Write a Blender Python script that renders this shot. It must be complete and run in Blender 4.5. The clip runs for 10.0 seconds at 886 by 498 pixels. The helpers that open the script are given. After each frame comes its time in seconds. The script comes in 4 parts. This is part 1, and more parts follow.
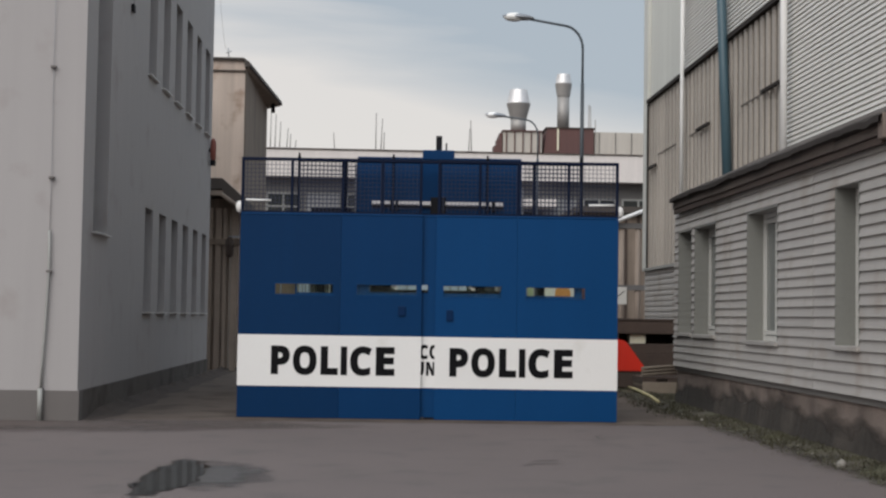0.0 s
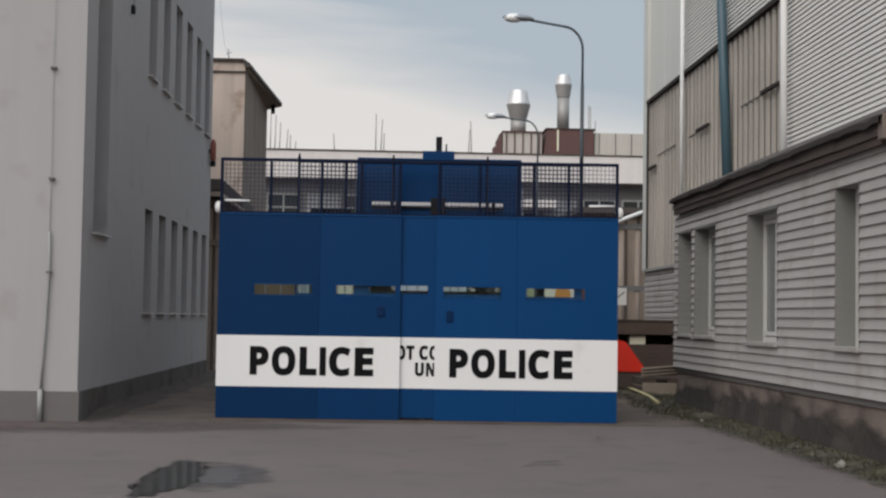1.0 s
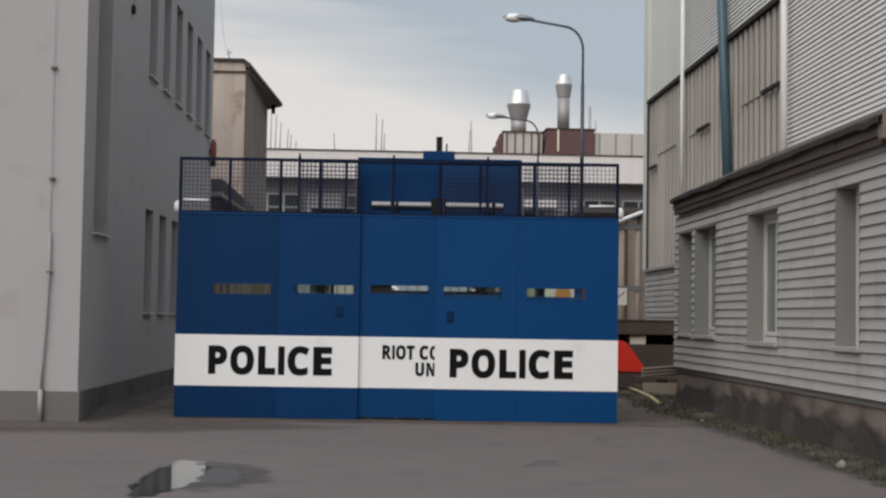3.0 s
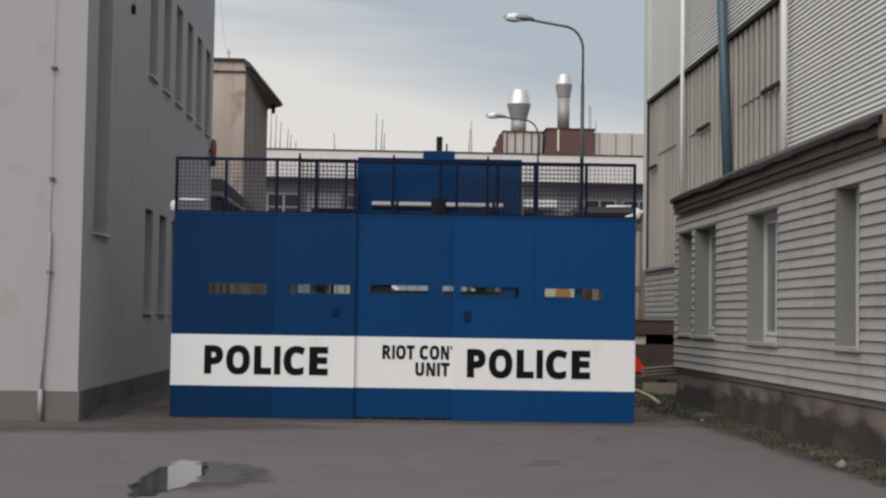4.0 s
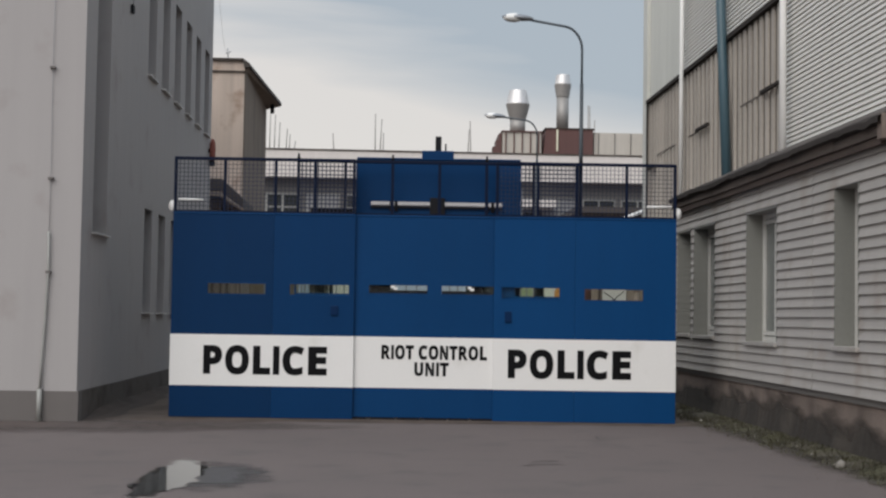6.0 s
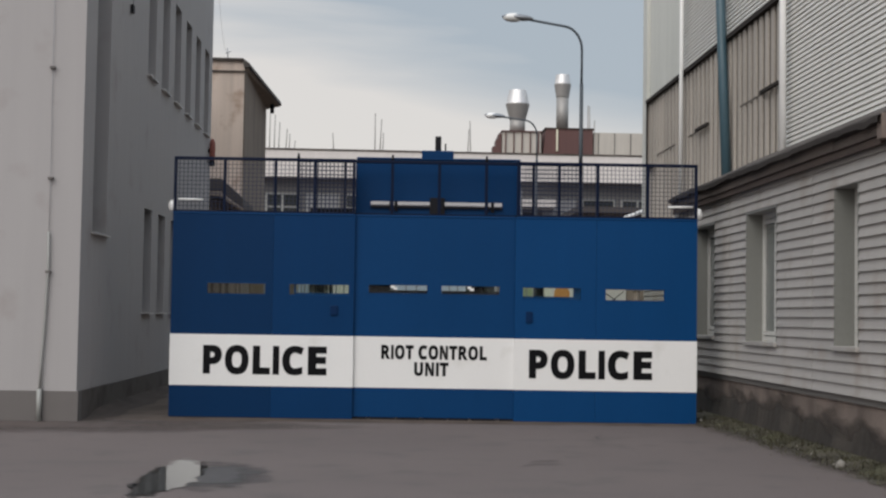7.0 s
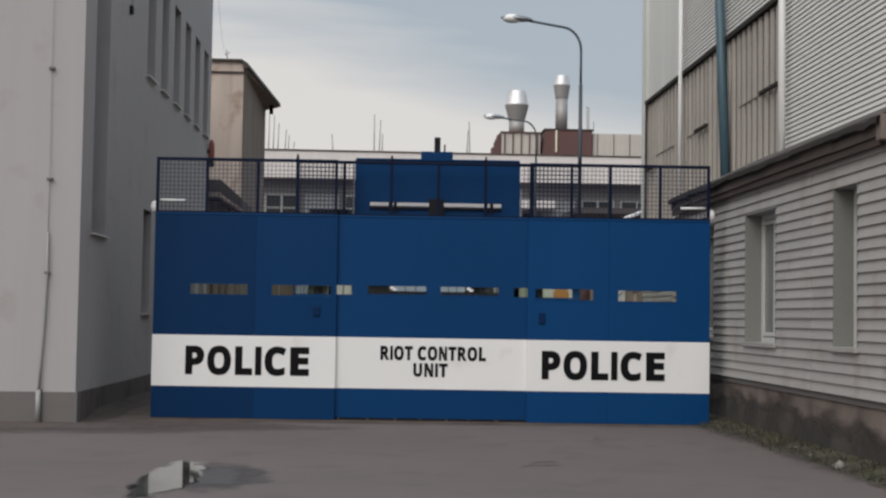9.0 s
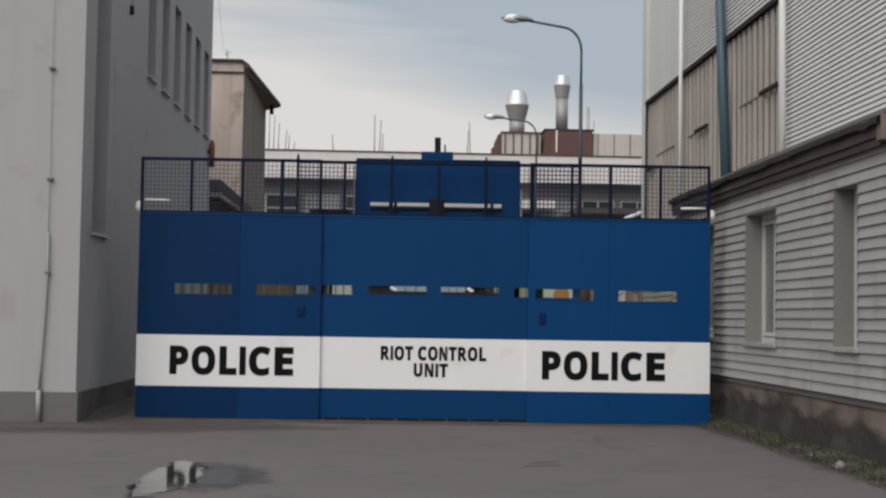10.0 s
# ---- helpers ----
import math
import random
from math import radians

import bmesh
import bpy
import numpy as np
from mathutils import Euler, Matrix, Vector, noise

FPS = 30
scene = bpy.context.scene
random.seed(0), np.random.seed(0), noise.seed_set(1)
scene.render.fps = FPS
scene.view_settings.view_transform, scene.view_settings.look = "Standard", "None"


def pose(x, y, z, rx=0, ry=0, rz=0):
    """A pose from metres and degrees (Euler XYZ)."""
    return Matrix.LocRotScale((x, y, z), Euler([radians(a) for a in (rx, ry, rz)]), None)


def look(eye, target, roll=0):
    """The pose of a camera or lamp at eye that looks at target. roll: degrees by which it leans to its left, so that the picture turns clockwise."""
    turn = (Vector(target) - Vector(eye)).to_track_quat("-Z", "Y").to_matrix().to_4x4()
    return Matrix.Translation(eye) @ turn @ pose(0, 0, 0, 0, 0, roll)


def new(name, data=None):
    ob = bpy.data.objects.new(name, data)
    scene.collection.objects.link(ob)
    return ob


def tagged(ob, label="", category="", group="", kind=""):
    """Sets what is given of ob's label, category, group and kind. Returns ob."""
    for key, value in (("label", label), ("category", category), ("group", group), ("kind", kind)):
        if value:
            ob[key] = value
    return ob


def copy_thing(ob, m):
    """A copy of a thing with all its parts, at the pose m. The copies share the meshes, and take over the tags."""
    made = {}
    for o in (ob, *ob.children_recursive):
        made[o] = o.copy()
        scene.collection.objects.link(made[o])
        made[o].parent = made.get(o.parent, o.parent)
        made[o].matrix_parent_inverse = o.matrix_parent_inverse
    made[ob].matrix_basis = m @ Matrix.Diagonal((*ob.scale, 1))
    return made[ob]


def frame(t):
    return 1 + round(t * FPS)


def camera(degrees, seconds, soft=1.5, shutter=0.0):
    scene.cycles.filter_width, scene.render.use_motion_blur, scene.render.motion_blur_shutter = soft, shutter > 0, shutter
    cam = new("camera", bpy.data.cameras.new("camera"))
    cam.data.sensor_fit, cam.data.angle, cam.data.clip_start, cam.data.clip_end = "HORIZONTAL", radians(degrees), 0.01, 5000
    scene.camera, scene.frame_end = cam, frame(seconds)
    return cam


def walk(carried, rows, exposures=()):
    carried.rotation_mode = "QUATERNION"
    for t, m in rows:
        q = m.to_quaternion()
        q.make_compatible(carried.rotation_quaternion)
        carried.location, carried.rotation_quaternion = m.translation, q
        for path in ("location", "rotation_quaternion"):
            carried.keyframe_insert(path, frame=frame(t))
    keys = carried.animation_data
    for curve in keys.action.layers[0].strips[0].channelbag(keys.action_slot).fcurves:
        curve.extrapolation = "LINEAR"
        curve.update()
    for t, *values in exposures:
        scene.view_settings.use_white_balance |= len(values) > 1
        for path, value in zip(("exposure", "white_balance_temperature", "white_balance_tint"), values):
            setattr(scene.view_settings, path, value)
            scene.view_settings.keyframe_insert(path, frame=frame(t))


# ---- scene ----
cam = camera(35.0, 10.0, soft=2.35)
EYE = (0.0, 0.0, 1.4)


def aim(yaw, pitch):
    """Camera pose: yaw to the right of the lane, pitch upwards, in degrees."""
    a, b = radians(yaw), radians(pitch)
    way = Vector((math.sin(a) * math.cos(b), math.cos(a) * math.cos(b), math.sin(b)))
    return look(EYE, Vector(EYE) + way * 20, 0.89)


walk(cam, [(t, aim(a, b)) for t, a, b in (
    (0, 2.514, 2.754), (0.5, 2.514, 2.756), (1, 2.516, 2.789), (1.5, 2.522, 2.798), (2, 2.512, 2.792),
    (2.5, 2.505, 2.788), (4, 2.502, 2.780), (4.5, 2.519, 2.771), (5, 2.534, 2.780), (5.5, 2.540, 2.780),
    (7, 2.549, 2.774), (7.5, 2.592, 2.787), (8, 2.586, 2.819), (8.5, 2.573, 2.849), (9, 2.582, 2.812),
    (9.5, 2.566, 2.816), (10, 2.569, 2.816))], exposures=[(0, 0.0), (5, -0.02), (10, -0.07)])

# ---- light: broken overcast, soft light from behind and left ----
SUN_EL, SUN_AZ = radians(44), radians(209)      # azimuth clockwise from +y
world = bpy.data.worlds.new("sky")
scene.world = world
world.use_nodes = True
wn, wl = world.node_tree.nodes, world.node_tree.links
wn.clear()


def wnode(kind, **values):
    n = wn.new(kind)
    for key, value in values.items():
        n.inputs[key].default_value = value
    return n


sky = wn.new("ShaderNodeTexSky")
sky.sky_type, sky.sun_disc = "NISHITA", False
sky.sun_elevation, sky.sun_rotation = SUN_EL, SUN_AZ
sky.air_density, sky.dust_density, sky.ozone_density = 1.2, 2.5, 1.0
coord = wn.new("ShaderNodeTexCoord")
stretch = wnode("ShaderNodeMapping", Scale=(1.0, 1.0, 5.0), Rotation=(0.0, 0.13, 0.0), Location=(0.35, 0.1, 0.17))
cloud = wnode("ShaderNodeTexNoise", Scale=2.6, Detail=6.0, Roughness=0.5, Distortion=0.5)
ramp = wn.new("ShaderNodeValToRGB")
ramp.color_ramp.elements[0].position, ramp.color_ramp.elements[0].color = 0.3, (4.7, 5.3, 5.9, 1)
ramp.color_ramp.elements[1].position, ramp.color_ramp.elements[1].color = 0.82, (8.4, 8.02, 7.7, 1)
veil = wn.new("ShaderNodeMix")
veil.data_type = "RGBA"
veil.inputs[0].default_value = 0.88
back = wnode("ShaderNodeBackground", Strength=0.095)
wout = wn.new("ShaderNodeOutputWorld")
wl.new(coord.outputs["Generated"], stretch.inputs["Vector"])
wl.new(stretch.outputs[0], cloud.inputs["Vector"])
split = wn.new("ShaderNodeSeparateXYZ")
wl.new(coord.outputs["Generated"], split.inputs[0])


def wmath(op, a, b):
    q = wn.new("ShaderNodeMath")
    q.operation = op
    for i, v in enumerate((a, b)):
        if isinstance(v, (int, float)):
            q.inputs[i].default_value = v
        else:
            wl.new(v, q.inputs[i])
    return q.outputs[0]


# paler towards the horizon and to the west, bluer cloud overhead
low = wmath("SUBTRACT", wmath("SUBTRACT", 2.06, wmath("MULTIPLY", split.outputs[2], 8.4)), wmath("MULTIPLY", split.outputs[0], 2.1))
wl.new(wmath("ADD", low, wmath("MULTIPLY", wmath("SUBTRACT", cloud.outputs[0], 0.5), 1.35)), ramp.inputs[0])
wl.new(sky.outputs[0], veil.inputs[6])
wl.new(ramp.outputs[0], veil.inputs[7])
# an overcast dome is brighter overhead than at its rim
lift = wn.new("ShaderNodeVectorMath")
lift.operation = "SCALE"
rise = wmath("MAXIMUM", wmath("SUBTRACT", split.outputs[2], 0.28), 0.0)
wl.new(wmath("ADD", 1.0, wmath("MULTIPLY", rise, 1.5)), lift.inputs["Scale"])
wl.new(veil.outputs[2], lift.inputs[0])
wl.new(lift.outputs[0], back.inputs[0])
wl.new(back.outputs[0], wout.inputs[0])

sun_data = bpy.data.lights.new("sun", "SUN")
sun_data.energy, sun_data.angle, sun_data.color = 2.05, radians(55), (1.0, 0.96, 0.92)
sun = new("sun", sun_data)
sun.matrix_world = look((0, 0, 30), Vector((0, 0, 30)) - Vector((
    math.sin(SUN_AZ) * math.cos(SUN_EL), math.cos(SUN_AZ) * math.cos(SUN_EL), math.sin(SUN_EL))))


# ---- materials ----
def surface(name, base, rough=0.7, metal=0.0, var=0.15, big=0.7, fine=25.0, bump=0.15, streak=0.0,
            dirt=None, dirt_amount=0.0, piece=0.0, spec=0.5, stretch_xyz=(1, 1, 1)):
    """A surface with variation at two scales, optional rain streaks, dirt patches and piece-to-piece change."""
    m = bpy.data.materials.new(name)
    m.use_nodes = True
    n, l = m.node_tree.nodes, m.node_tree.links
    b = n["Principled BSDF"]
    b.inputs["Roughness"].default_value, b.inputs["Metallic"].default_value = rough, metal
    b.inputs["Specular IOR Level"].default_value = spec
    tc = n.new("ShaderNodeTexCoord")
    mp = n.new("ShaderNodeMapping")
    mp.inputs["Scale"].default_value = stretch_xyz
    l.new(tc.outputs["Object"], mp.inputs[0])

    def noise_at(scale, detail=4.0, xyz=None):
        t = n.new("ShaderNodeTexNoise")
        t.inputs["Scale"].default_value, t.inputs["Detail"].default_value = scale, detail
        if xyz:
            q = n.new("ShaderNodeMapping")
            q.inputs["Scale"].default_value = xyz
            l.new(tc.outputs["Object"], q.inputs[0])
            l.new(q.outputs[0], t.inputs["Vector"])
        else:
            l.new(mp.outputs[0], t.inputs["Vector"])
        return t.outputs[0]

    def maths(op, a, c):
        q = n.new("ShaderNodeMath")
        q.operation = op
        for i, v in enumerate((a, c)):
            if isinstance(v, (int, float)):
                q.inputs[i].default_value = v
            else:
                l.new(v, q.inputs[i])
        return q.outputs[0]

    big_n, fine_n = noise_at(big), noise_at(fine, 5.0)
    total = maths("ADD", maths("MULTIPLY", big_n, 0.6), maths("MULTIPLY", fine_n, 0.4))
    gain = maths("ADD", maths("MULTIPLY", maths("SUBTRACT", total, 0.5), var * 5.0), 1.0)
    if streak:
        s = noise_at(1.0, 5.0, (5.0, 5.0, 0.25))
        gain = maths("ADD", gain, maths("MULTIPLY", maths("SUBTRACT", s, 0.5), streak * 4.0))
    if piece:
        info = n.new("ShaderNodeObjectInfo")
        gain = maths("ADD", gain, maths("MULTIPLY", maths("SUBTRACT", info.outputs["Random"], 0.5), piece * 2))
    gain = maths("MAXIMUM", gain, 0.15)
    mul = n.new("ShaderNodeVectorMath")
    mul.operation = "SCALE"
    mul.inputs[0].default_value = base
    l.new(gain, mul.inputs["Scale"])
    colour = mul.outputs[0]
    if dirt:
        d = n.new("ShaderNodeValToRGB")
        d.color_ramp.elements[0].position = 0.62 - 0.3 * dirt_amount
        d.color_ramp.elements[1].position = 0.8 - 0.3 * dirt_amount
        l.new(noise_at(1.7, 7.0), d.inputs[0])
        mx = n.new("ShaderNodeMix")
        mx.data_type = "RGBA"
        l.new(d.outputs[0], mx.inputs[0])
        l.new(colour, mx.inputs[6])
        mx.inputs[7].default_value = (*dirt, 1)
        colour = mx.outputs[2]
    l.new(colour, b.inputs["Base Color"])
    l.new(maths("ADD", maths("MULTIPLY", maths("SUBTRACT", total, 0.5), 0.4), rough), b.inputs["Roughness"])
    if bump:
        bp = n.new("ShaderNodeBump")
        bp.inputs["Strength"].default_value, bp.inputs["Distance"].default_value = bump, 0.01
        l.new(fine_n, bp.inputs["Height"])
        l.new(bp.outputs[0], b.inputs["Normal"])
    return m


def glass(name, tint=(0.9, 0.93, 0.92)):
    m = bpy.data.materials.new(name)
    m.use_nodes = True
    b = m.node_tree.nodes["Principled BSDF"]
    b.inputs["Base Color"].default_value = (*tint, 1)
    b.inputs["Transmission Weight"].default_value = 1.0
    b.inputs["Roughness"].default_value, b.inputs["IOR"].default_value = 0.03, 1.13
    return m


ASPHALT = surface("asphalt", (0.135, 0.112, 0.107), 0.85, spec=0.3, var=0.1, big=0.35, fine=60, bump=0.3,
                  dirt=(0.112, 0.098, 0.093), dirt_amount=0.3)


def fading(m, centre, radii, inner, outer, wobble):
    """Lets a ground stain fade out unevenly towards its rim."""
    n, l = m.node_tree.nodes, m.node_tree.links
    tc = n.new("ShaderNodeTexCoord")
    mp = n.new("ShaderNodeMapping")
    mp.vector_type = "TEXTURE"
    mp.inputs["Location"].default_value, mp.inputs["Scale"].default_value = centre, radii
    ln = n.new("ShaderNodeVectorMath")
    ln.operation = "LENGTH"
    nz = n.new("ShaderNodeTexNoise")
    nz.inputs["Scale"].default_value, nz.inputs["Detail"].default_value = 4.0, 5.0
    mu = n.new("ShaderNodeMath")
    mu.operation = "MULTIPLY_ADD"
    mu.inputs[1].default_value = wobble
    mr = n.new("ShaderNodeMapRange")
    for key, value in (("From Min", inner), ("From Max", outer), ("To Min", 1.0), ("To Max", 0.0)):
        mr.inputs[key].default_value = value
    l.new(tc.outputs["Object"], mp.inputs[0])
    l.new(mp.outputs[0], ln.inputs[0])
    l.new(tc.outputs["Object"], nz.inputs["Vector"])
    l.new(nz.outputs[0], mu.inputs[0])
    l.new(ln.outputs["Value"], mu.inputs[2])
    l.new(mu.outputs[0], mr.inputs[0])
    l.new(mr.outputs[0], n["Principled BSDF"].inputs["Alpha"])
    return m


DAMP = fading(surface("damp_asphalt", (0.07, 0.063, 0.06), 0.45, var=0.25, big=3, fine=50, bump=0.4), (-1.43, 12.3, 0), (0.7, 1.4, 1), 0.75, 1.2, 0.8)
GRIME = fading(surface("grimy_asphalt", (0.096, 0.077, 0.071), 0.9, spec=0.3, var=0.12, big=0.6, fine=50, bump=0.3), (-5.6, 17.7, 0), (5.6, 1.35, 1), 0.55, 1.3, 0.5)
CRACK = surface("crack_fill", (0.08, 0.069, 0.065), 0.9, var=0.2, bump=0.3)
DIRT = surface("swept_dirt", (0.05, 0.037, 0.031), 0.95, var=0.3, big=2, fine=30, bump=0.7)
LANE = surface("dirty_lane_surface", (0.102, 0.08, 0.067), 0.9, spec=0.3, var=0.16, big=0.6, fine=40, bump=0.4, dirt=(0.064, 0.048, 0.039), dirt_amount=0.5)
WATER = surface("standing_water", (0.03, 0.03, 0.028), 0.05, var=0.02, fine=9, bump=0.012)
WATER.node_tree.nodes["Principled BSDF"].inputs["IOR"].default_value = 1.33
fading(WATER, (-1.75, 12.2, 0), (0.37, 2.0, 1), 0.95, 1.08, 0.75)


def ragged(m, x0, x1):
    """Lets the verge thin out unevenly towards the asphalt."""
    n, l = m.node_tree.nodes, m.node_tree.links
    tc, sp, nz, ad, mr = (n.new(k) for k in ("ShaderNodeTexCoord", "ShaderNodeSeparateXYZ", "ShaderNodeTexNoise", "ShaderNodeMath", "ShaderNodeMapRange"))
    nz.inputs["Scale"].default_value, nz.inputs["Detail"].default_value = 3.0, 7.0
    ad.operation = "MULTIPLY_ADD"
    ad.inputs[1].default_value = 0.6
    mr.inputs["From Min"].default_value, mr.inputs["From Max"].default_value = x0 + 0.3, x1 + 0.3
    l.new(tc.outputs["Object"], sp.inputs[0])
    l.new(tc.outputs["Object"], nz.inputs["Vector"])
    l.new(nz.outputs[0], ad.inputs[0])
    l.new(sp.outputs[0], ad.inputs[2])
    l.new(ad.outputs[0], mr.inputs[0])
    l.new(mr.outputs[0], n["Principled BSDF"].inputs["Alpha"])
    return m


SOIL = surface("soil", (0.072, 0.063, 0.047), 0.95, var=0.35, big=2, fine=30, bump=0.6, dirt=(0.07, 0.068, 0.035), dirt_amount=0.45)
ragged(SOIL, 4.22, 4.62)
GRASS = surface("grass", (0.05, 0.046, 0.025), 0.8, var=0.35, big=3, bump=0)
RENDER_GREY = surface("grey_render", (0.383, 0.361, 0.356), 0.9, var=0.035, big=0.25, fine=90, bump=0.12, streak=0.03, dirt=(0.33, 0.3, 0.288), dirt_amount=0.12)
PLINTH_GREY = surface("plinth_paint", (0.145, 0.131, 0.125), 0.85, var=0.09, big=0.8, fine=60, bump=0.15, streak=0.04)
# Plinth colour with the lane's shade painted in, plus patches of dirt.
PLINTH_SHADE_DIRT = surface("shaded_dirty_plinth", (0.105, 0.092, 0.083), 0.9, var=0.16, big=0.8, fine=40, bump=0.3, dirt=(0.06, 0.048, 0.04), dirt_amount=0.5)
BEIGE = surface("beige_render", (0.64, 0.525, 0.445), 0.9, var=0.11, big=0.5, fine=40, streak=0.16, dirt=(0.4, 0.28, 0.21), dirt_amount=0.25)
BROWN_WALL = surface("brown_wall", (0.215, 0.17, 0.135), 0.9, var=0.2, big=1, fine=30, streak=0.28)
PORCH_POST = surface("weathered_post", (0.29, 0.235, 0.195), 0.9, var=0.2, big=1.2, fine=30, streak=0.2)
DARK_ROOF = surface("dark_roofing", (0.075, 0.062, 0.055), 0.8, var=0.25, big=1.5, fine=30, bump=0.3)
SIDING = surface("painted_siding", (0.365, 0.343, 0.322), 0.55, var=0.06, big=0.6, fine=30, bump=0.08, streak=0.05, piece=0.06, dirt=(0.3, 0.26, 0.225), dirt_amount=0.3)
JOINT_DARK = surface("siding_backing", (0.16, 0.15, 0.14), 0.8, var=0.1)
CONCRETE = surface("old_concrete", (0.2, 0.158, 0.135), 0.92, var=0.22, big=1.6, fine=30, bump=0.6,
                   dirt=(0.12, 0.094, 0.08), dirt_amount=0.5)
FASCIA = surface("weathered_fascia", (0.088, 0.068, 0.057), 0.85, var=0.32, big=2, fine=30, bump=0.5, dirt=(0.04, 0.032, 0.028), dirt_amount=0.5, stretch_xyz=(1, 0.35, 2.5))
CLAD = surface("corrugated_cladding", (0.74, 0.72, 0.68), 0.5, metal=0.0, var=0.05, big=0.3, fine=20, bump=0.03, streak=0.03)
CLAD_FLAT = surface("flat_cladding", (0.6, 0.6, 0.555), 0.6, var=0.06, big=0.3, fine=20, bump=0.03, streak=0.08)
FIBRE = surface("weathered_fibreglass", (0.49, 0.44, 0.385), 0.6, var=0.14, big=0.6, fine=15, bump=0.08, streak=0.26, piece=0.12)
FIBRE_DARK = surface("dark_band_sheet", (0.1, 0.084, 0.07), 0.8, var=0.2, streak=0.2)
TRIM_DARK = surface("dark_trim", (0.04, 0.034, 0.031), 0.85, spec=0.15, var=0.25)
WHITE_PIPE = surface("white_pipe", (0.84, 0.83, 0.81), 0.4, var=0.04)
TEAL_PIPE = surface("blue_grey_pipe", (0.058, 0.11, 0.138), 0.45, var=0.12, streak=0.1)
FRAME_GREY = surface("window_frame_paint", (0.3, 0.3, 0.285), 0.5, var=0.05)
FRAME_PALE = surface("pale_frame_paint", (0.55, 0.54, 0.51), 0.5, var=0.06, streak=0.05)
SILL = surface("sill_metal", (0.6, 0.58, 0.56), 0.45, metal=0.1, var=0.08)
OFFICE_GLASS = surface("dull_office_glass", (0.035, 0.035, 0.036), 0.35, spec=0.12, var=0.1, bump=0)
REVEAL = surface("window_reveal", (0.2, 0.2, 0.182), 0.7, var=0.08, streak=0.06)
PALE_PANE = surface("curtained_window", (0.17, 0.18, 0.17), 0.15, var=0.15, bump=0)
MOSSY = surface("mossy_stain_coat", (0.034, 0.028, 0.023), 0.95, var=0.35, big=2.5, fine=25, bump=0.8, dirt=(0.07, 0.058, 0.048), dirt_amount=0.3)

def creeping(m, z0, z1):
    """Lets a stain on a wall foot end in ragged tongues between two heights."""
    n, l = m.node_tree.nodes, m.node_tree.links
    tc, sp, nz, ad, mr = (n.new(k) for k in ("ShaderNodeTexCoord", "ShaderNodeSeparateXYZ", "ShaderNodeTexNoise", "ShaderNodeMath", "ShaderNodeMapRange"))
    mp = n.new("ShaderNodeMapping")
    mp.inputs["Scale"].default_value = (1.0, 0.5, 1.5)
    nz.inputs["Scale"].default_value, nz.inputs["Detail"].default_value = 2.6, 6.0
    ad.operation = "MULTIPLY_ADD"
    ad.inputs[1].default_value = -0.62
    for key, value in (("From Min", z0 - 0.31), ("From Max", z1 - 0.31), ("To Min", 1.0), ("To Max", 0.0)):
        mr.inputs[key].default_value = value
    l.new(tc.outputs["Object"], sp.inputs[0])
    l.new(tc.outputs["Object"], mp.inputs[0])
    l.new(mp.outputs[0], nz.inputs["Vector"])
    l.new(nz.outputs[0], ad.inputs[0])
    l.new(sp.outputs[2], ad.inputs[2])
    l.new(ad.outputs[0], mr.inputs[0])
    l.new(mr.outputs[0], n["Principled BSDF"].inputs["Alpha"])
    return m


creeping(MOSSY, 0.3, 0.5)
MOSSY_CLOD = surface("wet_earth", (0.02, 0.016, 0.014), 0.6, var=0.3, fine=40, bump=0.5)
GRIT = surface("grit", (0.15, 0.13, 0.11), 0.95, var=0.2, bump=0)
WHITE = surface("white_paint", (0.77, 0.758, 0.742), 0.45, spec=0.3, var=0.03, fine=40, bump=0.02, dirt=(0.62, 0.6, 0.56), dirt_amount=0.1)
LETTER = surface("black_lettering", (0.006, 0.006, 0.007), 0.6, spec=0.1, var=0.05, bump=0)
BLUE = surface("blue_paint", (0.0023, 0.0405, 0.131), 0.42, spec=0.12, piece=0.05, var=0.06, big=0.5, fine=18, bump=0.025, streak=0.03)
# Darker and paler blues: light across the barrier put into paint, with sheet tints.
SHADED_BLUE = surface("shaded_blue_paint", (0.0014, 0.0255, 0.084), 0.42, spec=0.12, var=0.06, big=0.5, fine=18, bump=0.025, streak=0.03)
MID_BLUE = surface("mid_blue_paint", (0.0014, 0.0315, 0.105), 0.42, spec=0.12, var=0.07, big=0.5, fine=18, bump=0.025, streak=0.03)
LIT_BLUE = surface("lit_blue_paint", (0.0025, 0.046, 0.149), 0.42, spec=0.12, var=0.06, big=0.5, fine=18, bump=0.025, streak=0.03)
LOCK = surface("lock_paint", (0.0011, 0.0185, 0.068), 0.5, spec=0.12, var=0.1)
BLUE_DARK = surface("blue_rail_paint", (0.0028, 0.0075, 0.026), 0.5, spec=0.12, var=0.1)
MESH = surface("coated_wire", (0.03, 0.036, 0.066), 0.6, spec=0.2, var=0.1, bump=0)
BLACK = surface("black_metal", (0.011, 0.011, 0.014), 0.6, spec=0.15, var=0.1)
STEEL = surface("grey_steel", (0.28, 0.29, 0.31), 0.4, metal=0.6, var=0.1)
POLE = surface("lamp_pole_paint", (0.065, 0.077, 0.09), 0.5, metal=0.2, var=0.1, streak=0.1)
SILVER = surface("bright_sheet_metal", (0.72, 0.7, 0.69), 0.48, metal=0.75, var=0.14, big=3, fine=20)
DULL = surface("dull_zinc", (0.34, 0.325, 0.31), 0.6, metal=0.5, var=0.12)
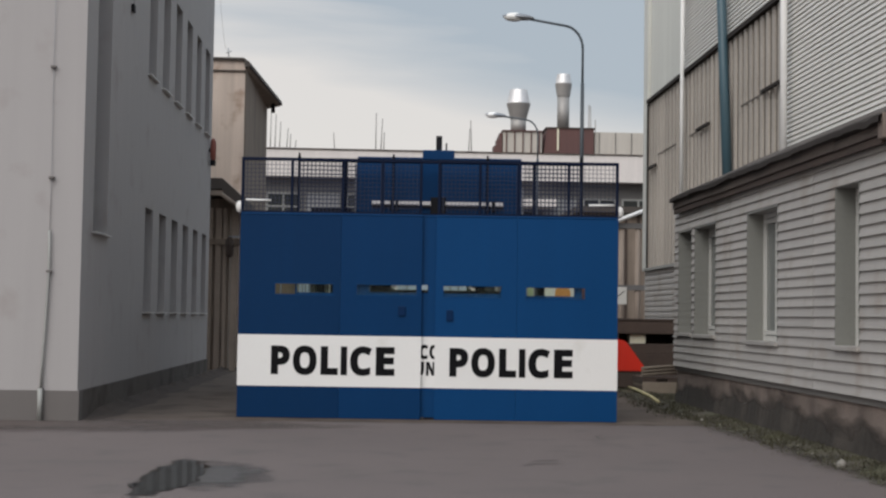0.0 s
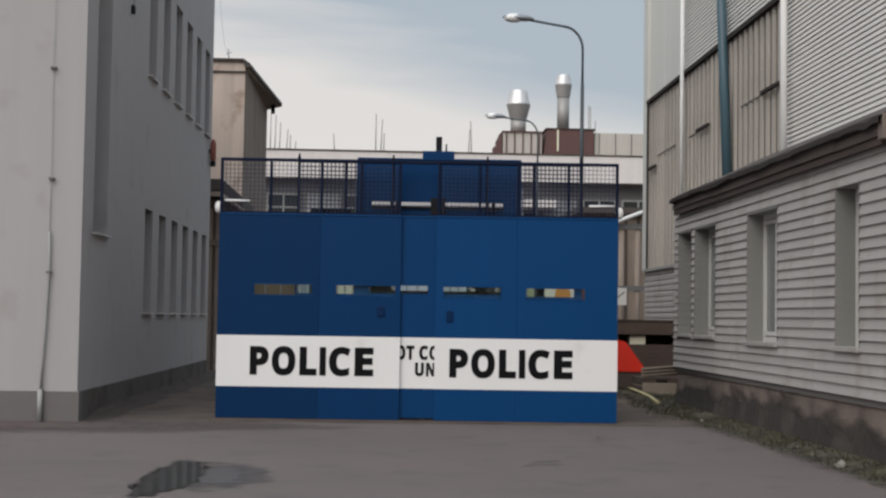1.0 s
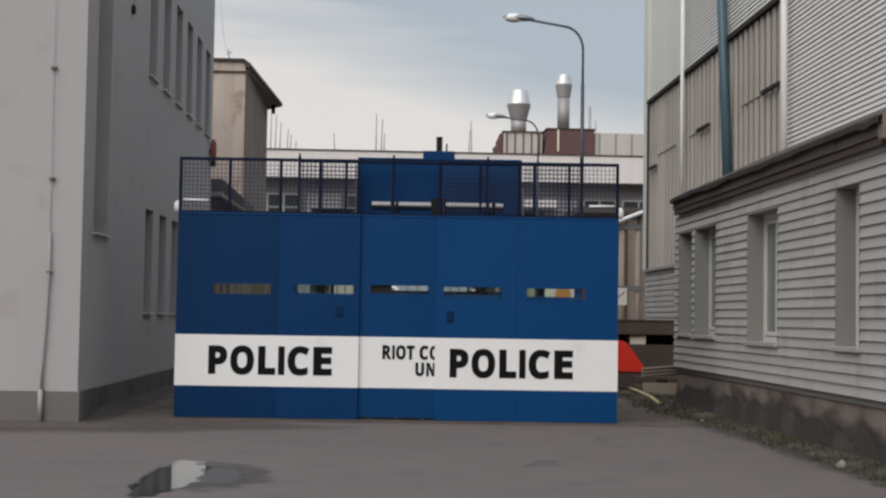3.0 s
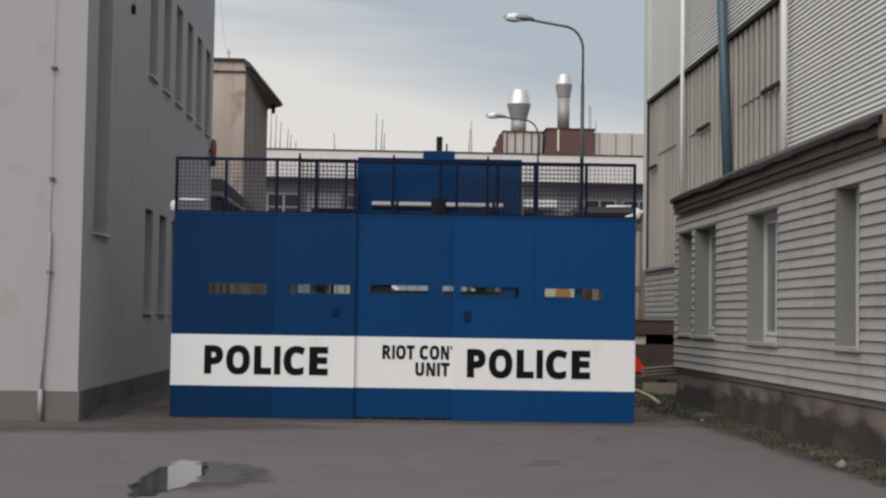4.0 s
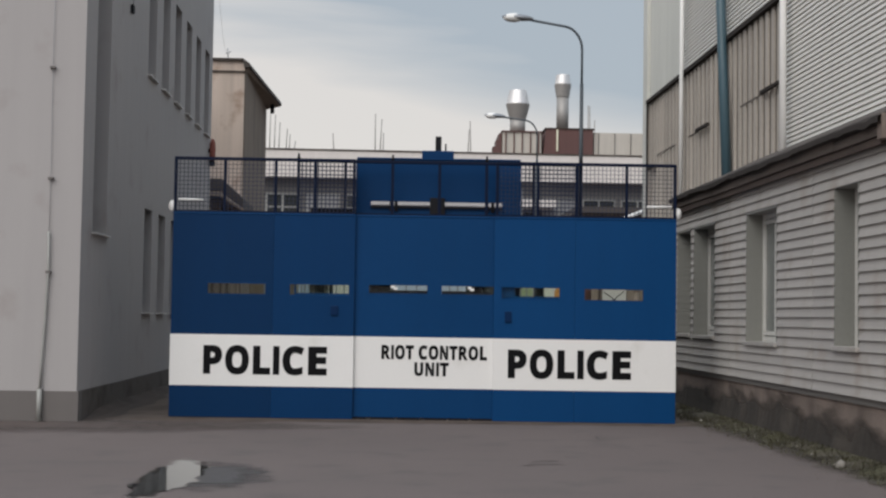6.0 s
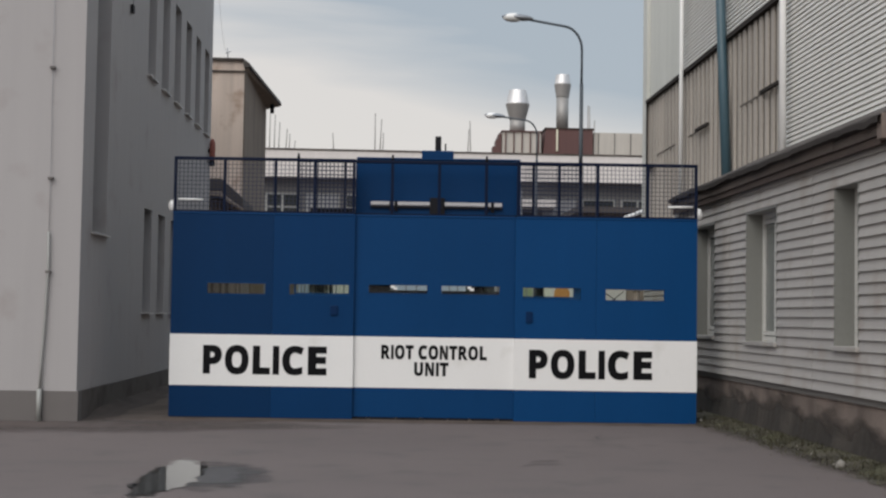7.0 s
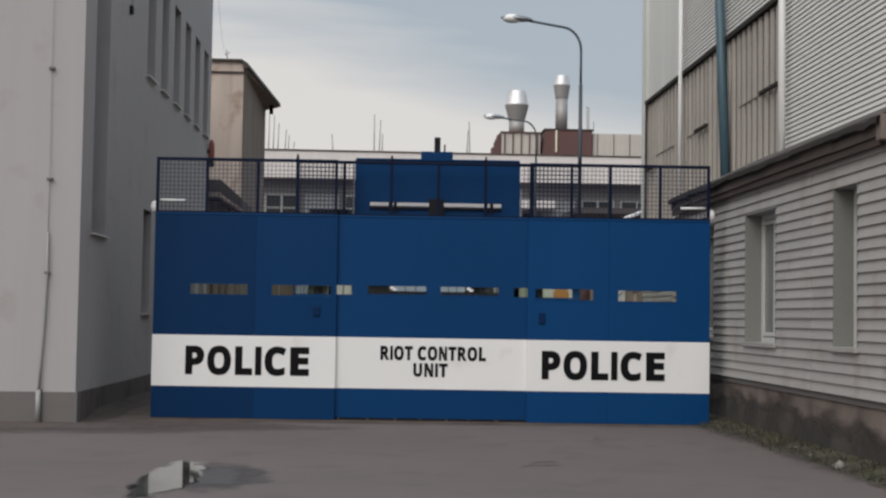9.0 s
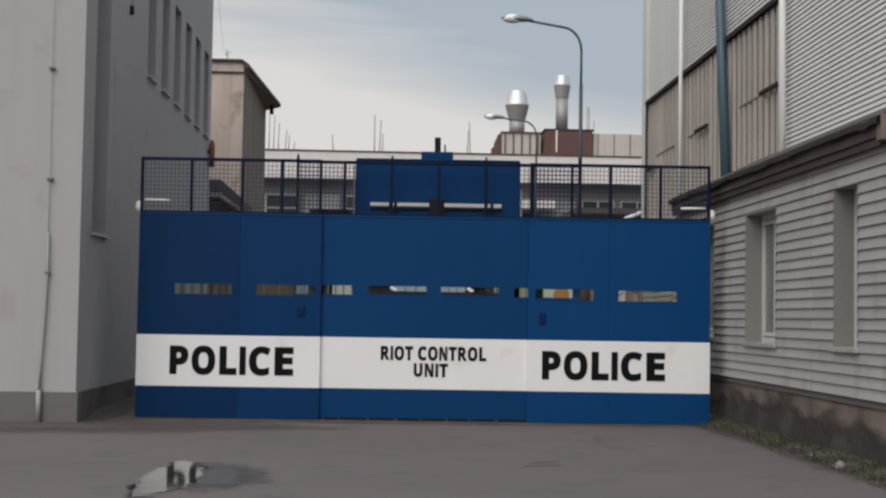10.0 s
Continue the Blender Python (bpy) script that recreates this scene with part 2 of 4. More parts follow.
PARAPET = surface("pale_parapet", (0.68, 0.63, 0.6), 0.85, var=0.06, big=0.15, fine=8, streak=0.06)
FAR_WALL = surface("far_grey_wall", (0.135, 0.128, 0.124), 0.85, var=0.1, big=0.3, fine=8)
ROOF_BOX = surface("ribbed_pale_panel", (0.5, 0.46, 0.41), 0.7, var=0.1, big=0.6, streak=0.1)
RUST = surface("red_brown_sheet", (0.115, 0.055, 0.05), 0.7, var=0.15, big=0.8, streak=0.1)
TIMBER = surface("dark_timber", (0.06, 0.042, 0.034), 0.85, var=0.3, big=2, fine=30, bump=0.3, piece=0.2)
PALE_TIMBER = surface("grey_timber", (0.2, 0.165, 0.13), 0.85, var=0.3, big=2, fine=30, bump=0.3, piece=0.2)
RED = surface("red_paint", (0.72, 0.03, 0.012), 0.45, var=0.06)
FILM_BLUE = surface("pale_blue_film", (0.5, 0.58, 0.68), 0.35, var=0.14, big=3, fine=20)
LIME = surface("yellow_green_tarpaulin", (0.34, 0.4, 0.24), 0.5, var=0.15, big=3)
LEAF = surface("shrub_leaf", (0.018, 0.034, 0.013), 0.6, var=0.35, big=4, bump=0)
CREAM = surface("cream_enamel", (0.78, 0.77, 0.68), 0.45, var=0.08, big=3)
BROWN_SHEET = surface("brown_sheet", (0.17, 0.13, 0.085), 0.7, var=0.2, big=3, streak=0.2)
ORANGE = surface("orange_brown", (0.6, 0.27, 0.07), 0.6, var=0.1)
FADED_RED = surface("faded_red", (0.27, 0.08, 0.06), 0.6, var=0.15)
CURTAIN = surface("grey_curtain", (0.27, 0.27, 0.28), 0.8, var=0.15)
PALE = surface("pale_board", (0.8, 0.77, 0.6), 0.6, var=0.1)
CABIN_GLASS = glass("cabin_glass", (0.66, 0.68, 0.72))
SLOT_GLASS = glass("slot_glass", (0.8, 0.84, 0.79))
DARK_GLASS = surface("dark_window", (0.03, 0.033, 0.033), 0.12, spec=0.25, var=0.1, bump=0)
PALE_HOSE = surface("pale_hose", (0.42, 0.37, 0.2), 0.6, var=0.15)
STONE = surface("rubble", (0.3, 0.28, 0.25), 0.9, var=0.25, piece=0.3, bump=0.3)


# ---- mesh helpers ----
def box(bm, lo, hi, bevel=0.0):
    x0, y0, z0 = lo
    x1, y1, z1 = hi
    v = [bm.verts.new(p) for p in ((x0, y0, z0), (x1, y0, z0), (x1, y1, z0), (x0, y1, z0),
                                   (x0, y0, z1), (x1, y0, z1), (x1, y1, z1), (x0, y1, z1))]
    f = [bm.faces.new([v[i] for i in q]) for q in ((0, 3, 2, 1), (4, 5, 6, 7), (0, 1, 5, 4), (1, 2, 6, 5), (2, 3, 7, 6), (3, 0, 4, 7))]
    if bevel:
        edges = list({e for q in f for e in q.edges})
        bmesh.ops.bevel(bm, geom=edges, offset=bevel, segments=2, affect="EDGES", profile=0.6)
    return f


def tube(bm, points, radii, sides=10, cap=True):
    """A round bar along points; radii: one number or one for each point."""
    pts = [Vector(p) for p in points]
    if isinstance(radii, (int, float)):
        radii = [radii] * len(pts)
    rings = []
    for i, p in enumerate(pts):
        way = (pts[min(i + 1, len(pts) - 1)] - pts[max(i - 1, 0)]).normalized()
        a = way.orthogonal().normalized() if not rings else (side - way * side.dot(way)).normalized()
        side = a
        b = way.cross(a)
        rings.append([bm.verts.new(p + radii[i] * (math.cos(k * math.tau / sides) * a + math.sin(k * math.tau / sides) * b)) for k in range(sides)])
    for r, s in zip(rings, rings[1:]):
        for k in range(sides):
            f = bm.faces.new((r[k], r[(k + 1) % sides], s[(k + 1) % sides], s[k]))
            f.smooth = True
    if cap:
        bm.faces.new(rings[0][::-1])
        bm.faces.new(rings[-1])


def lathe(bm, profile, centre, sides=20, smooth=True):
    tube_rings = []
    for r, z in profile:
        tube_rings.append([bm.verts.new((centre[0] + r * math.cos(k * math.tau / sides), centre[1] + r * math.sin(k * math.tau / sides), centre[2] + z)) for k in range(sides)])
    for r, s in zip(tube_rings, tube_rings[1:]):
        for k in range(sides):
            f = bm.faces.new((r[k], r[(k + 1) % sides], s[(k + 1) % sides], s[k]))
            f.smooth = smooth
    bm.faces.new(tube_rings[0][::-1])
    bm.faces.new(tube_rings[-1])


def part(name, bm, material, parent=None, label=""):
    """Links a bmesh as one mesh object under a thing or a part."""
    me = bpy.data.meshes.new(name)
    bmesh.ops.recalc_face_normals(bm, faces=bm.faces)
    bm.to_mesh(me)
    bm.free()
    me.materials.append(material)
    ob = new(name, me)
    if parent is not None:
        ob.parent = parent
    if label:
        tagged(ob, label)
    return ob


def thing(name, label, category, group="", kind="", at=(0, 0, 0)):
    ob = tagged(new(name), label, category, group, kind)
    ob.location = at
    return ob


def shared(name, mesh, parent, m):
    """One more piece on the same mesh."""
    ob = new(name, mesh)
    ob.parent = parent
    ob.matrix_basis = m
    return ob


def boxes(*pairs, bevel=0.0):
    bm = bmesh.new()
    for lo, hi in pairs:
        box(bm, lo, hi, bevel)
    return bm


def pierced(origin, u, v, n, ulen, vlen, depth, holes):
    """A wall slab with rectangular openings. holes: (u0, u1, v0, v1). n points into the wall."""
    bm = bmesh.new()
    o, u, v, n = Vector(origin), Vector(u), Vector(v), Vector(n)
    us = sorted({0.0, ulen, *[h[0] for h in holes], *[h[1] for h in holes]})
    vs = sorted({0.0, vlen, *[h[2] for h in holes], *[h[3] for h in holes]})

    def quad(*ps):
        bm.faces.new([bm.verts.new(p) for p in ps])

    def solid(i, j):
        if not (0 <= i < len(us) - 1 and 0 <= j < len(vs) - 1):
            return False
        a, b = (us[i] + us[i + 1]) / 2, (vs[j] + vs[j + 1]) / 2
        return not any(h[0] < a < h[1] and h[2] < b < h[3] for h in holes)

    def at(a, b, d):
        return o + u * a + v * b + n * d

    for i in range(len(us) - 1):
        for j in range(len(vs) - 1):
            if not solid(i, j):
                continue
            a, b, c, d = us[i], us[i + 1], vs[j], vs[j + 1]
            quad(at(a, c, 0), at(b, c, 0), at(b, d, 0), at(a, d, 0))
            quad(at(a, c, depth), at(a, d, depth), at(b, d, depth), at(b, c, depth))
            if not solid(i - 1, j):
                quad(at(a, c, 0), at(a, d, 0), at(a, d, depth), at(a, c, depth))
            if not solid(i + 1, j):
                quad(at(b, c, 0), at(b, c, depth), at(b, d, depth), at(b, d, 0))
            if not solid(i, j - 1):
                quad(at(a, c, 0), at(a, c, depth), at(b, c, depth), at(b, c, 0))
            if not solid(i, j + 1):
                quad(at(a, d, 0), at(b, d, 0), at(b, d, depth), at(a, d, depth))
    bmesh.ops.remove_doubles(bm, verts=bm.verts, dist=0.0005)
    return bm


def ribbed(origin, run, across, out, length, breadth, pitch, depth, flat=0.35):
    """A profiled sheet: ribs along `run`, repeated along `across`, standing out along `out`."""
    me_v, me_f = [], []
    o, r, a, n = Vector(origin), Vector(run), Vector(across), Vector(out)
    count = max(1, round(breadth / pitch))
    step = breadth / count
    line = []
    for i in range(count):
        line += [(i * step, 0.0), ((i + flat) * step, 0.0), ((i + 0.5) * step, depth), ((i + 0.5 + flat) * step, depth)]
    if flat == 0:
        line = [q for i in range(count) for q in ((i * step, 0.0), (i * step + 0.003, depth), ((i + 0.55) * step, depth * 0.85), ((i + 1) * step - 0.001, 0.0))]
    line.append((breadth, 0.0))
    for s, d in line:
        p = o + a * s + n * d
        me_v += [p, p + r * length]
    for i in range(len(line) - 1):
        me_f.append((2 * i, 2 * i + 1, 2 * i + 3, 2 * i + 2))
    bm = bmesh.new()
    vs = [bm.verts.new(p) for p in me_v]
    for f in me_f:
        bm.faces.new([vs[k] for k in f])
    return bm


ADVANCE = {"P": (0.667, 0.073, 0.62), "O": (0.778, 0.044, 0.735), "L": (0.611, 0.077, 0.58), "I": (0.278, 0.05, 0.236), "C": (0.722, 0.047, 0.675),
           "E": (0.667, 0.073, 0.62), "R": (0.722, 0.073, 0.71), "T": (0.611, 0.02, 0.59), "N": (0.722, 0.07, 0.65), "U": (0.722, 0.07, 0.65), " ": (0.278, 0, 0)}


def lettering(name, text, width, height, parent, m, thick=0.006, label=""):
    """Bold sign letters made from the built-in font, of a given width and height, lower left corner at m."""
    verts, faces, pen = [], [], 0.0
    start = ADVANCE[text[0]][1]
    total = sum(ADVANCE[q][0] for q in text[:-1]) + ADVANCE[text[-1]][2] - start
    for letter in text:
        step, a, c = ADVANCE[letter]
        if letter != " ":
            cu = bpy.data.curves.new(name, "FONT")
            cu.body = letter if letter == "I" else chr(0x1D5D4 + ord(letter) - 65)      # bold sans-serif capitals of the built-in font
            cu.offset, cu.extrude, cu.resolution_u = thick, 0.002, 4
            tmp = new("lettering_source", cu)
            bpy.context.view_layer.update()
            me = bpy.data.meshes.new_from_object(tmp.evaluated_get(bpy.context.evaluated_depsgraph_get()))
            bpy.data.objects.remove(tmp)
            co = np.array([v.co for v in me.vertices])
            lo, hi = co.min(0), co.max(0)
            n0 = len(verts)
            x0, x1 = (pen + a - start) / total * width, (pen + c - start) / total * width
            tall = 1.03 if letter in "OC" else 1.0
            for p in co:
                verts.append((x0 + (p[0] - lo[0]) / (hi[0] - lo[0]) * (x1 - x0),
                              ((p[1] - lo[1]) / (hi[1] - lo[1]) * tall - (tall - 1) / 2) * height, p[2]))
            faces += [[n0 + k for k in f.vertices] for f in me.polygons]
            bpy.data.meshes.remove(me)
        pen += step
    out = bpy.data.meshes.new(name)
    out.from_pydata(verts, [], faces)
    out.materials.append(LETTER)
    ob = new(name, out)
    ob.parent = parent
    ob.matrix_basis = m
    if label:
        tagged(ob, label)
    return ob


# ---- ground ----
def build_ground():
    bm = bmesh.new()
    xs = [-2500, -400, -60, -20, -6, -3, 0, 3, 6, 20, 60, 400, 2500]
    ys = [-2500, -400, -60, -10, 5, 10, 14, 18, 22, 30, 40, 60, 400, 2500]
    grid = [[bm.verts.new((x, y, 0)) for x in xs] for y in ys]
    for a, b in zip(grid, grid[1:]):
        for i in range(len(xs) - 1):
            bm.faces.new((a[i], a[i + 1], b[i + 1], b[i]))
    tagged(part("ground", bm, ASPHALT), "worn grey-brown asphalt yard between industrial buildings", "ground", kind="structure")


def blob(centre, rx, ry, seed, z, count=64, rough=0.16):
    rng = random.Random(seed)
    waves = [(k, rng.uniform(-1, 1) * rough / k ** 0.6, rng.uniform(0, 6.3)) for k in range(2, 11)]
    bm = bmesh.new()
    ring = []
    for i in range(count):
        a = i * math.tau / count
        s = 1 + sum(w * math.sin(k * a + p) for k, w, p in waves)
        ring.append(bm.verts.new((centre[0] + rx * s * math.cos(a), centre[1] + ry * s * math.sin(a), z)))
    bm.faces.new(ring)
    return bm


def build_puddle():
    p = thing("puddle", "shallow rainwater puddle in a dip of the asphalt, mirroring the barrier", "puddle")
    part("wet_rim", blob((-1.5, 12.25), 0.85, 2.1, 4, 0.004), DAMP, p, "dark damp asphalt rim")
    part("water", blob((-1.75, 12.2), 0.38, 2.0, 9, 0.008, 96, 0.12), WATER, p, "still clear water")


def build_clod():
    bm = bmesh.new()
    bmesh.ops.create_icosphere(bm, subdivisions=2, radius=0.05)
    for v in bm.verts:
        v.co = Vector((v.co.x * 0.6, v.co.y * 2.4, v.co.z * 0.35)) * (1 + 0.5 * noise.noise(v.co * 30))
    tagged(part("clod", bm, MOSSY_CLOD), "dark wet clod of earth at the puddle's rim", "clod").location = (-1.96, 11.45, 0.012)


def build_cracks():
    """Short meandering cracks in the asphalt."""
    for seed, (x, y), n, turn in ((1, (1.38, 13.35), 16, 0.5), (2, (1.5, 13.75), 12, 0.2), (3, (-3.2, 17.2), 20, -0.1), (5, (2.6, 16.2), 18, 0.9)):
        rng = random.Random(seed)
        bm = bmesh.new()
        way, last = turn, None
        for k in range(n):
            w = 0.004 + 0.02 * math.sin(math.pi * (k + 0.5) / n) * rng.uniform(0.4, 1.0)
            a, b = (bm.verts.new((x - math.sin(way) * q, y + math.cos(way) * q * 1.6, 0.0035)) for q in (-w, w))
            if last:
                bm.faces.new((last[0], a, b, last[1]))
            last = (a, b)
            way += rng.uniform(-0.45, 0.45)
            x, y = x + 0.03 * math.cos(way), y + 0.05 * math.sin(way)
        tagged(part("asphalt_crack", bm, CRACK), "short dark crack in the asphalt", "crack", kind="structure")


def build_grime():
    tagged(part("grime_strip", blob((-5.6, 17.7), 5.4, 1.3, 6, 0.0025), GRIME), "brownish dirt washed up on the asphalt by the office front", "dirt", kind="structure")


def build_lane():
    """Darker, dirtier surface of the lane behind the barrier line, with a ragged near edge."""
    bm = bmesh.new()
    xs = [-3.8 + 0.1 * i for i in range(84)]
    near = [bm.verts.new((x, 18.55 + 0.12 * noise.noise((x * 1.3, 0, 2)) + 0.06 * noise.noise((x * 6, 1, 2)), 0.003)) for x in xs]
    far = [bm.verts.new((x, 61.5, 0.003)) for x in xs]
    for i in range(len(xs) - 1):
        bm.faces.new((near[i], near[i + 1], far[i + 1], far[i]))
    tagged(part("lane", bm, LANE), "dirty brown-grey lane surface between the buildings", "lane", kind="structure")
    bm = bmesh.new()
    rows = []
    for i in range(180):
        y = 18.25 + 0.1 * i
        w = 0.26 + 0.2 * noise.noise((y * 0.8, 4, 1)) + 0.07 * noise.noise((y * 4.0, 4, 1)) + 0.05 * min(1.0, (y - 18.25) / 2)
        rows.append([bm.verts.new(q) for q in ((LX + 0.03, y, 0.004 + min(1.0, (y - 18.25) / 1.5) * (0.1 + 0.07 * noise.noise((y * 2, 0, 8)))), (LX + 0.035 + w * 0.4, y, 0.004 + 0.025 * min(1.0, (y - 18.25) / 1.5)), (LX + 0.03 + max(0.04, w), y, 0.0035))])
    for a, c in zip(rows, rows[1:]):
        for k in range(2):
            bm.faces.new((a[k], a[k + 1], c[k + 1], c[k]))
    tagged(part("dirt_bank", bm, DIRT), "dark dirt swept against the wall foot", "dirt", kind="structure")
    rng = random.Random(17)
    bm = bmesh.new()
    for _ in range(1500):
        if rng.random() < 0.5:
            x, y = LX + 0.03 + abs(rng.gauss(0, 0.18)), rng.uniform(18.2, 36)
        else:
            x, y = 4.4 - abs(rng.gauss(0, 0.25)), rng.uniform(11, 30)
        q = rng.uniform(0.003, 0.011)
        a = rng.uniform(0, 6.3)
        base = [bm.verts.new((x + q * math.cos(a + k * 2.09), y + q * math.sin(a + k * 2.09), 0.004)) for k in range(3)]
        tip = bm.verts.new((x, y, 0.004 + q))
        for k in range(3):
            bm.faces.new((base[k], base[(k + 1) % 3], tip))
    tagged(part("grit", bm, GRIT), "loose grit and small gravel along the walls", "gravel", kind="stuff")


def build_verge():
    """Strip of soil and weeds along the annex plinth."""
    bm = bmesh.new()
    rng = random.Random(3)
    ys = [9 + 0.1 * i for i in range(245)]
    edge = [bm.verts.new((4.22 + 0.07 * math.sin(y * 1.7) + 0.12 * noise.noise((y * 2.3, 0, 5)) + rng.uniform(-0.02, 0.02) - 0.25 * max(0, (y - 20) / 8), y, 0.0055)) for y in ys]
    mid = [bm.verts.new((4.58 + rng.uniform(-0.03, 0.03), y, 0.05 + rng.uniform(0, 0.03))) for y in ys]
    inner = [bm.verts.new((4.80 if y < 22.5 else 6.1, y, 0.1)) for y in ys]
    for a, b in ((edge, mid), (mid, inner)):
        for i in range(len(ys) - 1):
            bm.faces.new((a[i], b[i], b[i + 1], a[i + 1]))
    tagged(part("soil_strip", bm, SOIL), "narrow strip of bare soil and moss beside the plinth", "soil", kind="structure")
    bm = bmesh.new()
    for k in range(12500):
        y = rng.uniform(10.5, 31) if k < 4200 else rng.uniform(19.5, 30) if k < 7400 else rng.uniform(10.5, 19.5)
        wide = 0.0 if y < 22.6 else 1.0
        x = rng.triangular(4.3 if k < 4200 or k >= 7400 else 3.95, 4.78 + wide, 4.68 + 0.2 * wide)
        if noise.noise((x * 2.5, y * 0.9, 0)) < (-0.12 if k < 7400 else -0.4):
            continue
        if k >= 7400:
            x = 4.79 - abs(rng.gauss(0, 0.17)) - 0.12 * max(0.0, noise.noise((y * 1.3, 2, 6)))
        h, a = rng.uniform(0.012, 0.075) * (0.7 if k >= 7400 else 1.0), rng.uniform(0, 6.3)
        w = rng.uniform(0.005, 0.014)
        lean = Vector((math.cos(a), math.sin(a), 0)) * h * rng.uniform(0.1, 0.7)
        side = Vector((-math.sin(a), math.cos(a), 0)) * w
        base = Vector((x, y, 0.02 + 0.05 * max(0, min(1, (x - 4.4) / 0.3))))
        bm.faces.new([bm.verts.new(q) for q in (base - side, base + side, base + lean + Vector((0, 0, h)))])
    tagged(part("weeds", bm, GRASS), "thin dull green grass and weeds along the wall foot", "grass", kind="stuff")
    stone = bmesh.new()
    bmesh.ops.create_icosphere(stone, subdivisions=1, radius=0.05)
    for v in stone.verts:
        v.co *= rng.uniform(0.7, 1.2)
    first = tagged(part("stone", stone, STONE), "small pale broken stone lying in the weeds", "stone", "stones in the verge")
    first.matrix_basis = pose(4.42, 13.3, 0.05)
    for i in range(12):
        s = copy_thing(first, pose(rng.uniform(4.36, 4.6), rng.uniform(12.6, 22), 0.045, rng.uniform(0, 90), 0, rng.uniform(0, 180)))
        k = rng.uniform(0.25, 0.7)
        s.scale = (k, k, k * 0.7)


# ---- grey office building ----
LX, LY0, LY1, LH = -3.84, 18.17, 31.5, 10.5


def build_office():
    b = thing("office_building", "grey rendered two-storey office building with rows of narrow windows", "building")
    wins = [(22.95 + 1.45 * i, 23.73 + 1.45 * i, 1.40, 3.10) for i in range(6)]
    wins += [(22.95 + 1.45 * i, 23.73 + 1.45 * i, 5.28, 7.10) for i in range(6)]
    slit = (18.86, 19.82, 2.46, 8.6)
    holes = [(a - LY0, c - LY0, d, e) for a, c, d, e in wins + [slit]]
    part("side_wall", pierced((LX, LY0 + 0.004, 0), (0, 1, 0), (0, 0, 1), (-1, 0, 0), LY1 - LY0, LH, 0.35, holes), RENDER_GREY, b)
    part("front_wall", boxes(((-15, LY0 - 0.002, 0), (LX - 0.001, LY0 + 0.35, LH))), RENDER_GREY, b)
    part("rear_wall", boxes(((-15, LY1 - 0.3, 0), (LX - 0.352, LY1, LH))), RENDER_GREY, b)
    part("roof", boxes(((-15.1, LY0 - 0.1, LH), (LX + 0.1, LY1 + 0.1, LH + 0.2))), DARK_ROOF, b)
    part("plinth", boxes(((-15, LY0 - 0.028, 0), (LX + 0.028, LY0 + 0.2, 0.385)), bevel=0.004), PLINTH_GREY, b, "dark grey painted plinth")
    # Darker than the front plinth: shade in the colour as well as dirt.
    part("side_plinth", boxes(((LX - 0.3, LY0 + 0.2, 0), (LX + 0.026, LY1, 0.383)), bevel=0.004), PLINTH_SHADE_DIRT, b, "dirty brown-grey plinth along the lane, darkened for shade")
    part("inner_floor", boxes(((-15, LY0 + 0.4, 3.9), (LX - 0.4, LY1 - 0.4, 4.1))), PLINTH_GREY, b)
    for a, c, d, e in wins + [slit]:
        w = part("window", boxes(((LX - 0.26, a, d), (LX - 0.19, a + 0.06, e)), ((LX - 0.26, c - 0.06, d), (LX - 0.19, c, e)),
                                 ((LX - 0.26, a + 0.06, d), (LX - 0.19, c - 0.06, d + 0.06)), ((LX - 0.26, a + 0.06, e - 0.06), (LX - 0.19, c - 0.06, e))), FRAME_GREY, b)
        part("pane", boxes(((LX - 0.235, a + 0.06, d + 0.06), (LX - 0.225, c - 0.06, e - 0.06))), OFFICE_GLASS, w, "dark window glass")
        part("sill", boxes(((LX - 0.19, a - 0.05, d - 0.022), (LX + 0.06, c + 0.05, d - 0.002)), bevel=0.003), SILL, w, "thin grey metal window sill")
    # lightning conductor on the front
    y = LY0 - 0.03
    bm = bmesh.new()
    tube(bm, [(-4.25, y, 10.4), (-4.248, y, 4.55), (-4.234, y, 3.1), (-4.238, y, 2.4)], 0.004, 6)
    c = part("lightning_conductor", bm, STEEL, b, "thin grey lightning conductor wire")
    bm = bmesh.new()
    tube(bm, [(-4.24, y - 0.01, 2.42), (-4.232, y - 0.01, 1.92), (-4.258, y - 0.01, 1.2), (-4.284, y - 0.01, 0.76), (-4.294, y - 0.01, 0.4)], 0.017, 8)
    part("conduit", bm, FRAME_GREY, c, "grey conduit with brackets")
    bm = bmesh.new()
    tube(bm, [(-4.295, y - 0.035, 0.41), (-4.29, y - 0.035, 0.0)], 0.033, 10)
    part("guard_tube", bm, FRAME_GREY, c, "pale protective tube at the foot")
    for z, x in ((4.53, -4.248), (3.1, -4.234), (1.9, -4.232), (0.4, -4.295)):
        part("bracket", boxes(((x - 0.035, y - 0.03, z - 0.015), (x + 0.035, y + 0.03, z + 0.015)), bevel=0.004), PLINTH_GREY, c)
    # small fittings on the side wall
    bm = bmesh.new()
    tube(bm, [(LX + 0.03, 21.3, 9.5), (LX + 0.03, 21.3, 6.05)], 0.004, 6)
    box(bm, (LX - 0.0, 21.22, 5.93), (LX + 0.05, 21.36, 6.05), 0.015)
    part("wall_bracket", bm, BLACK, b, "small black wall fitting hanging on a wire")


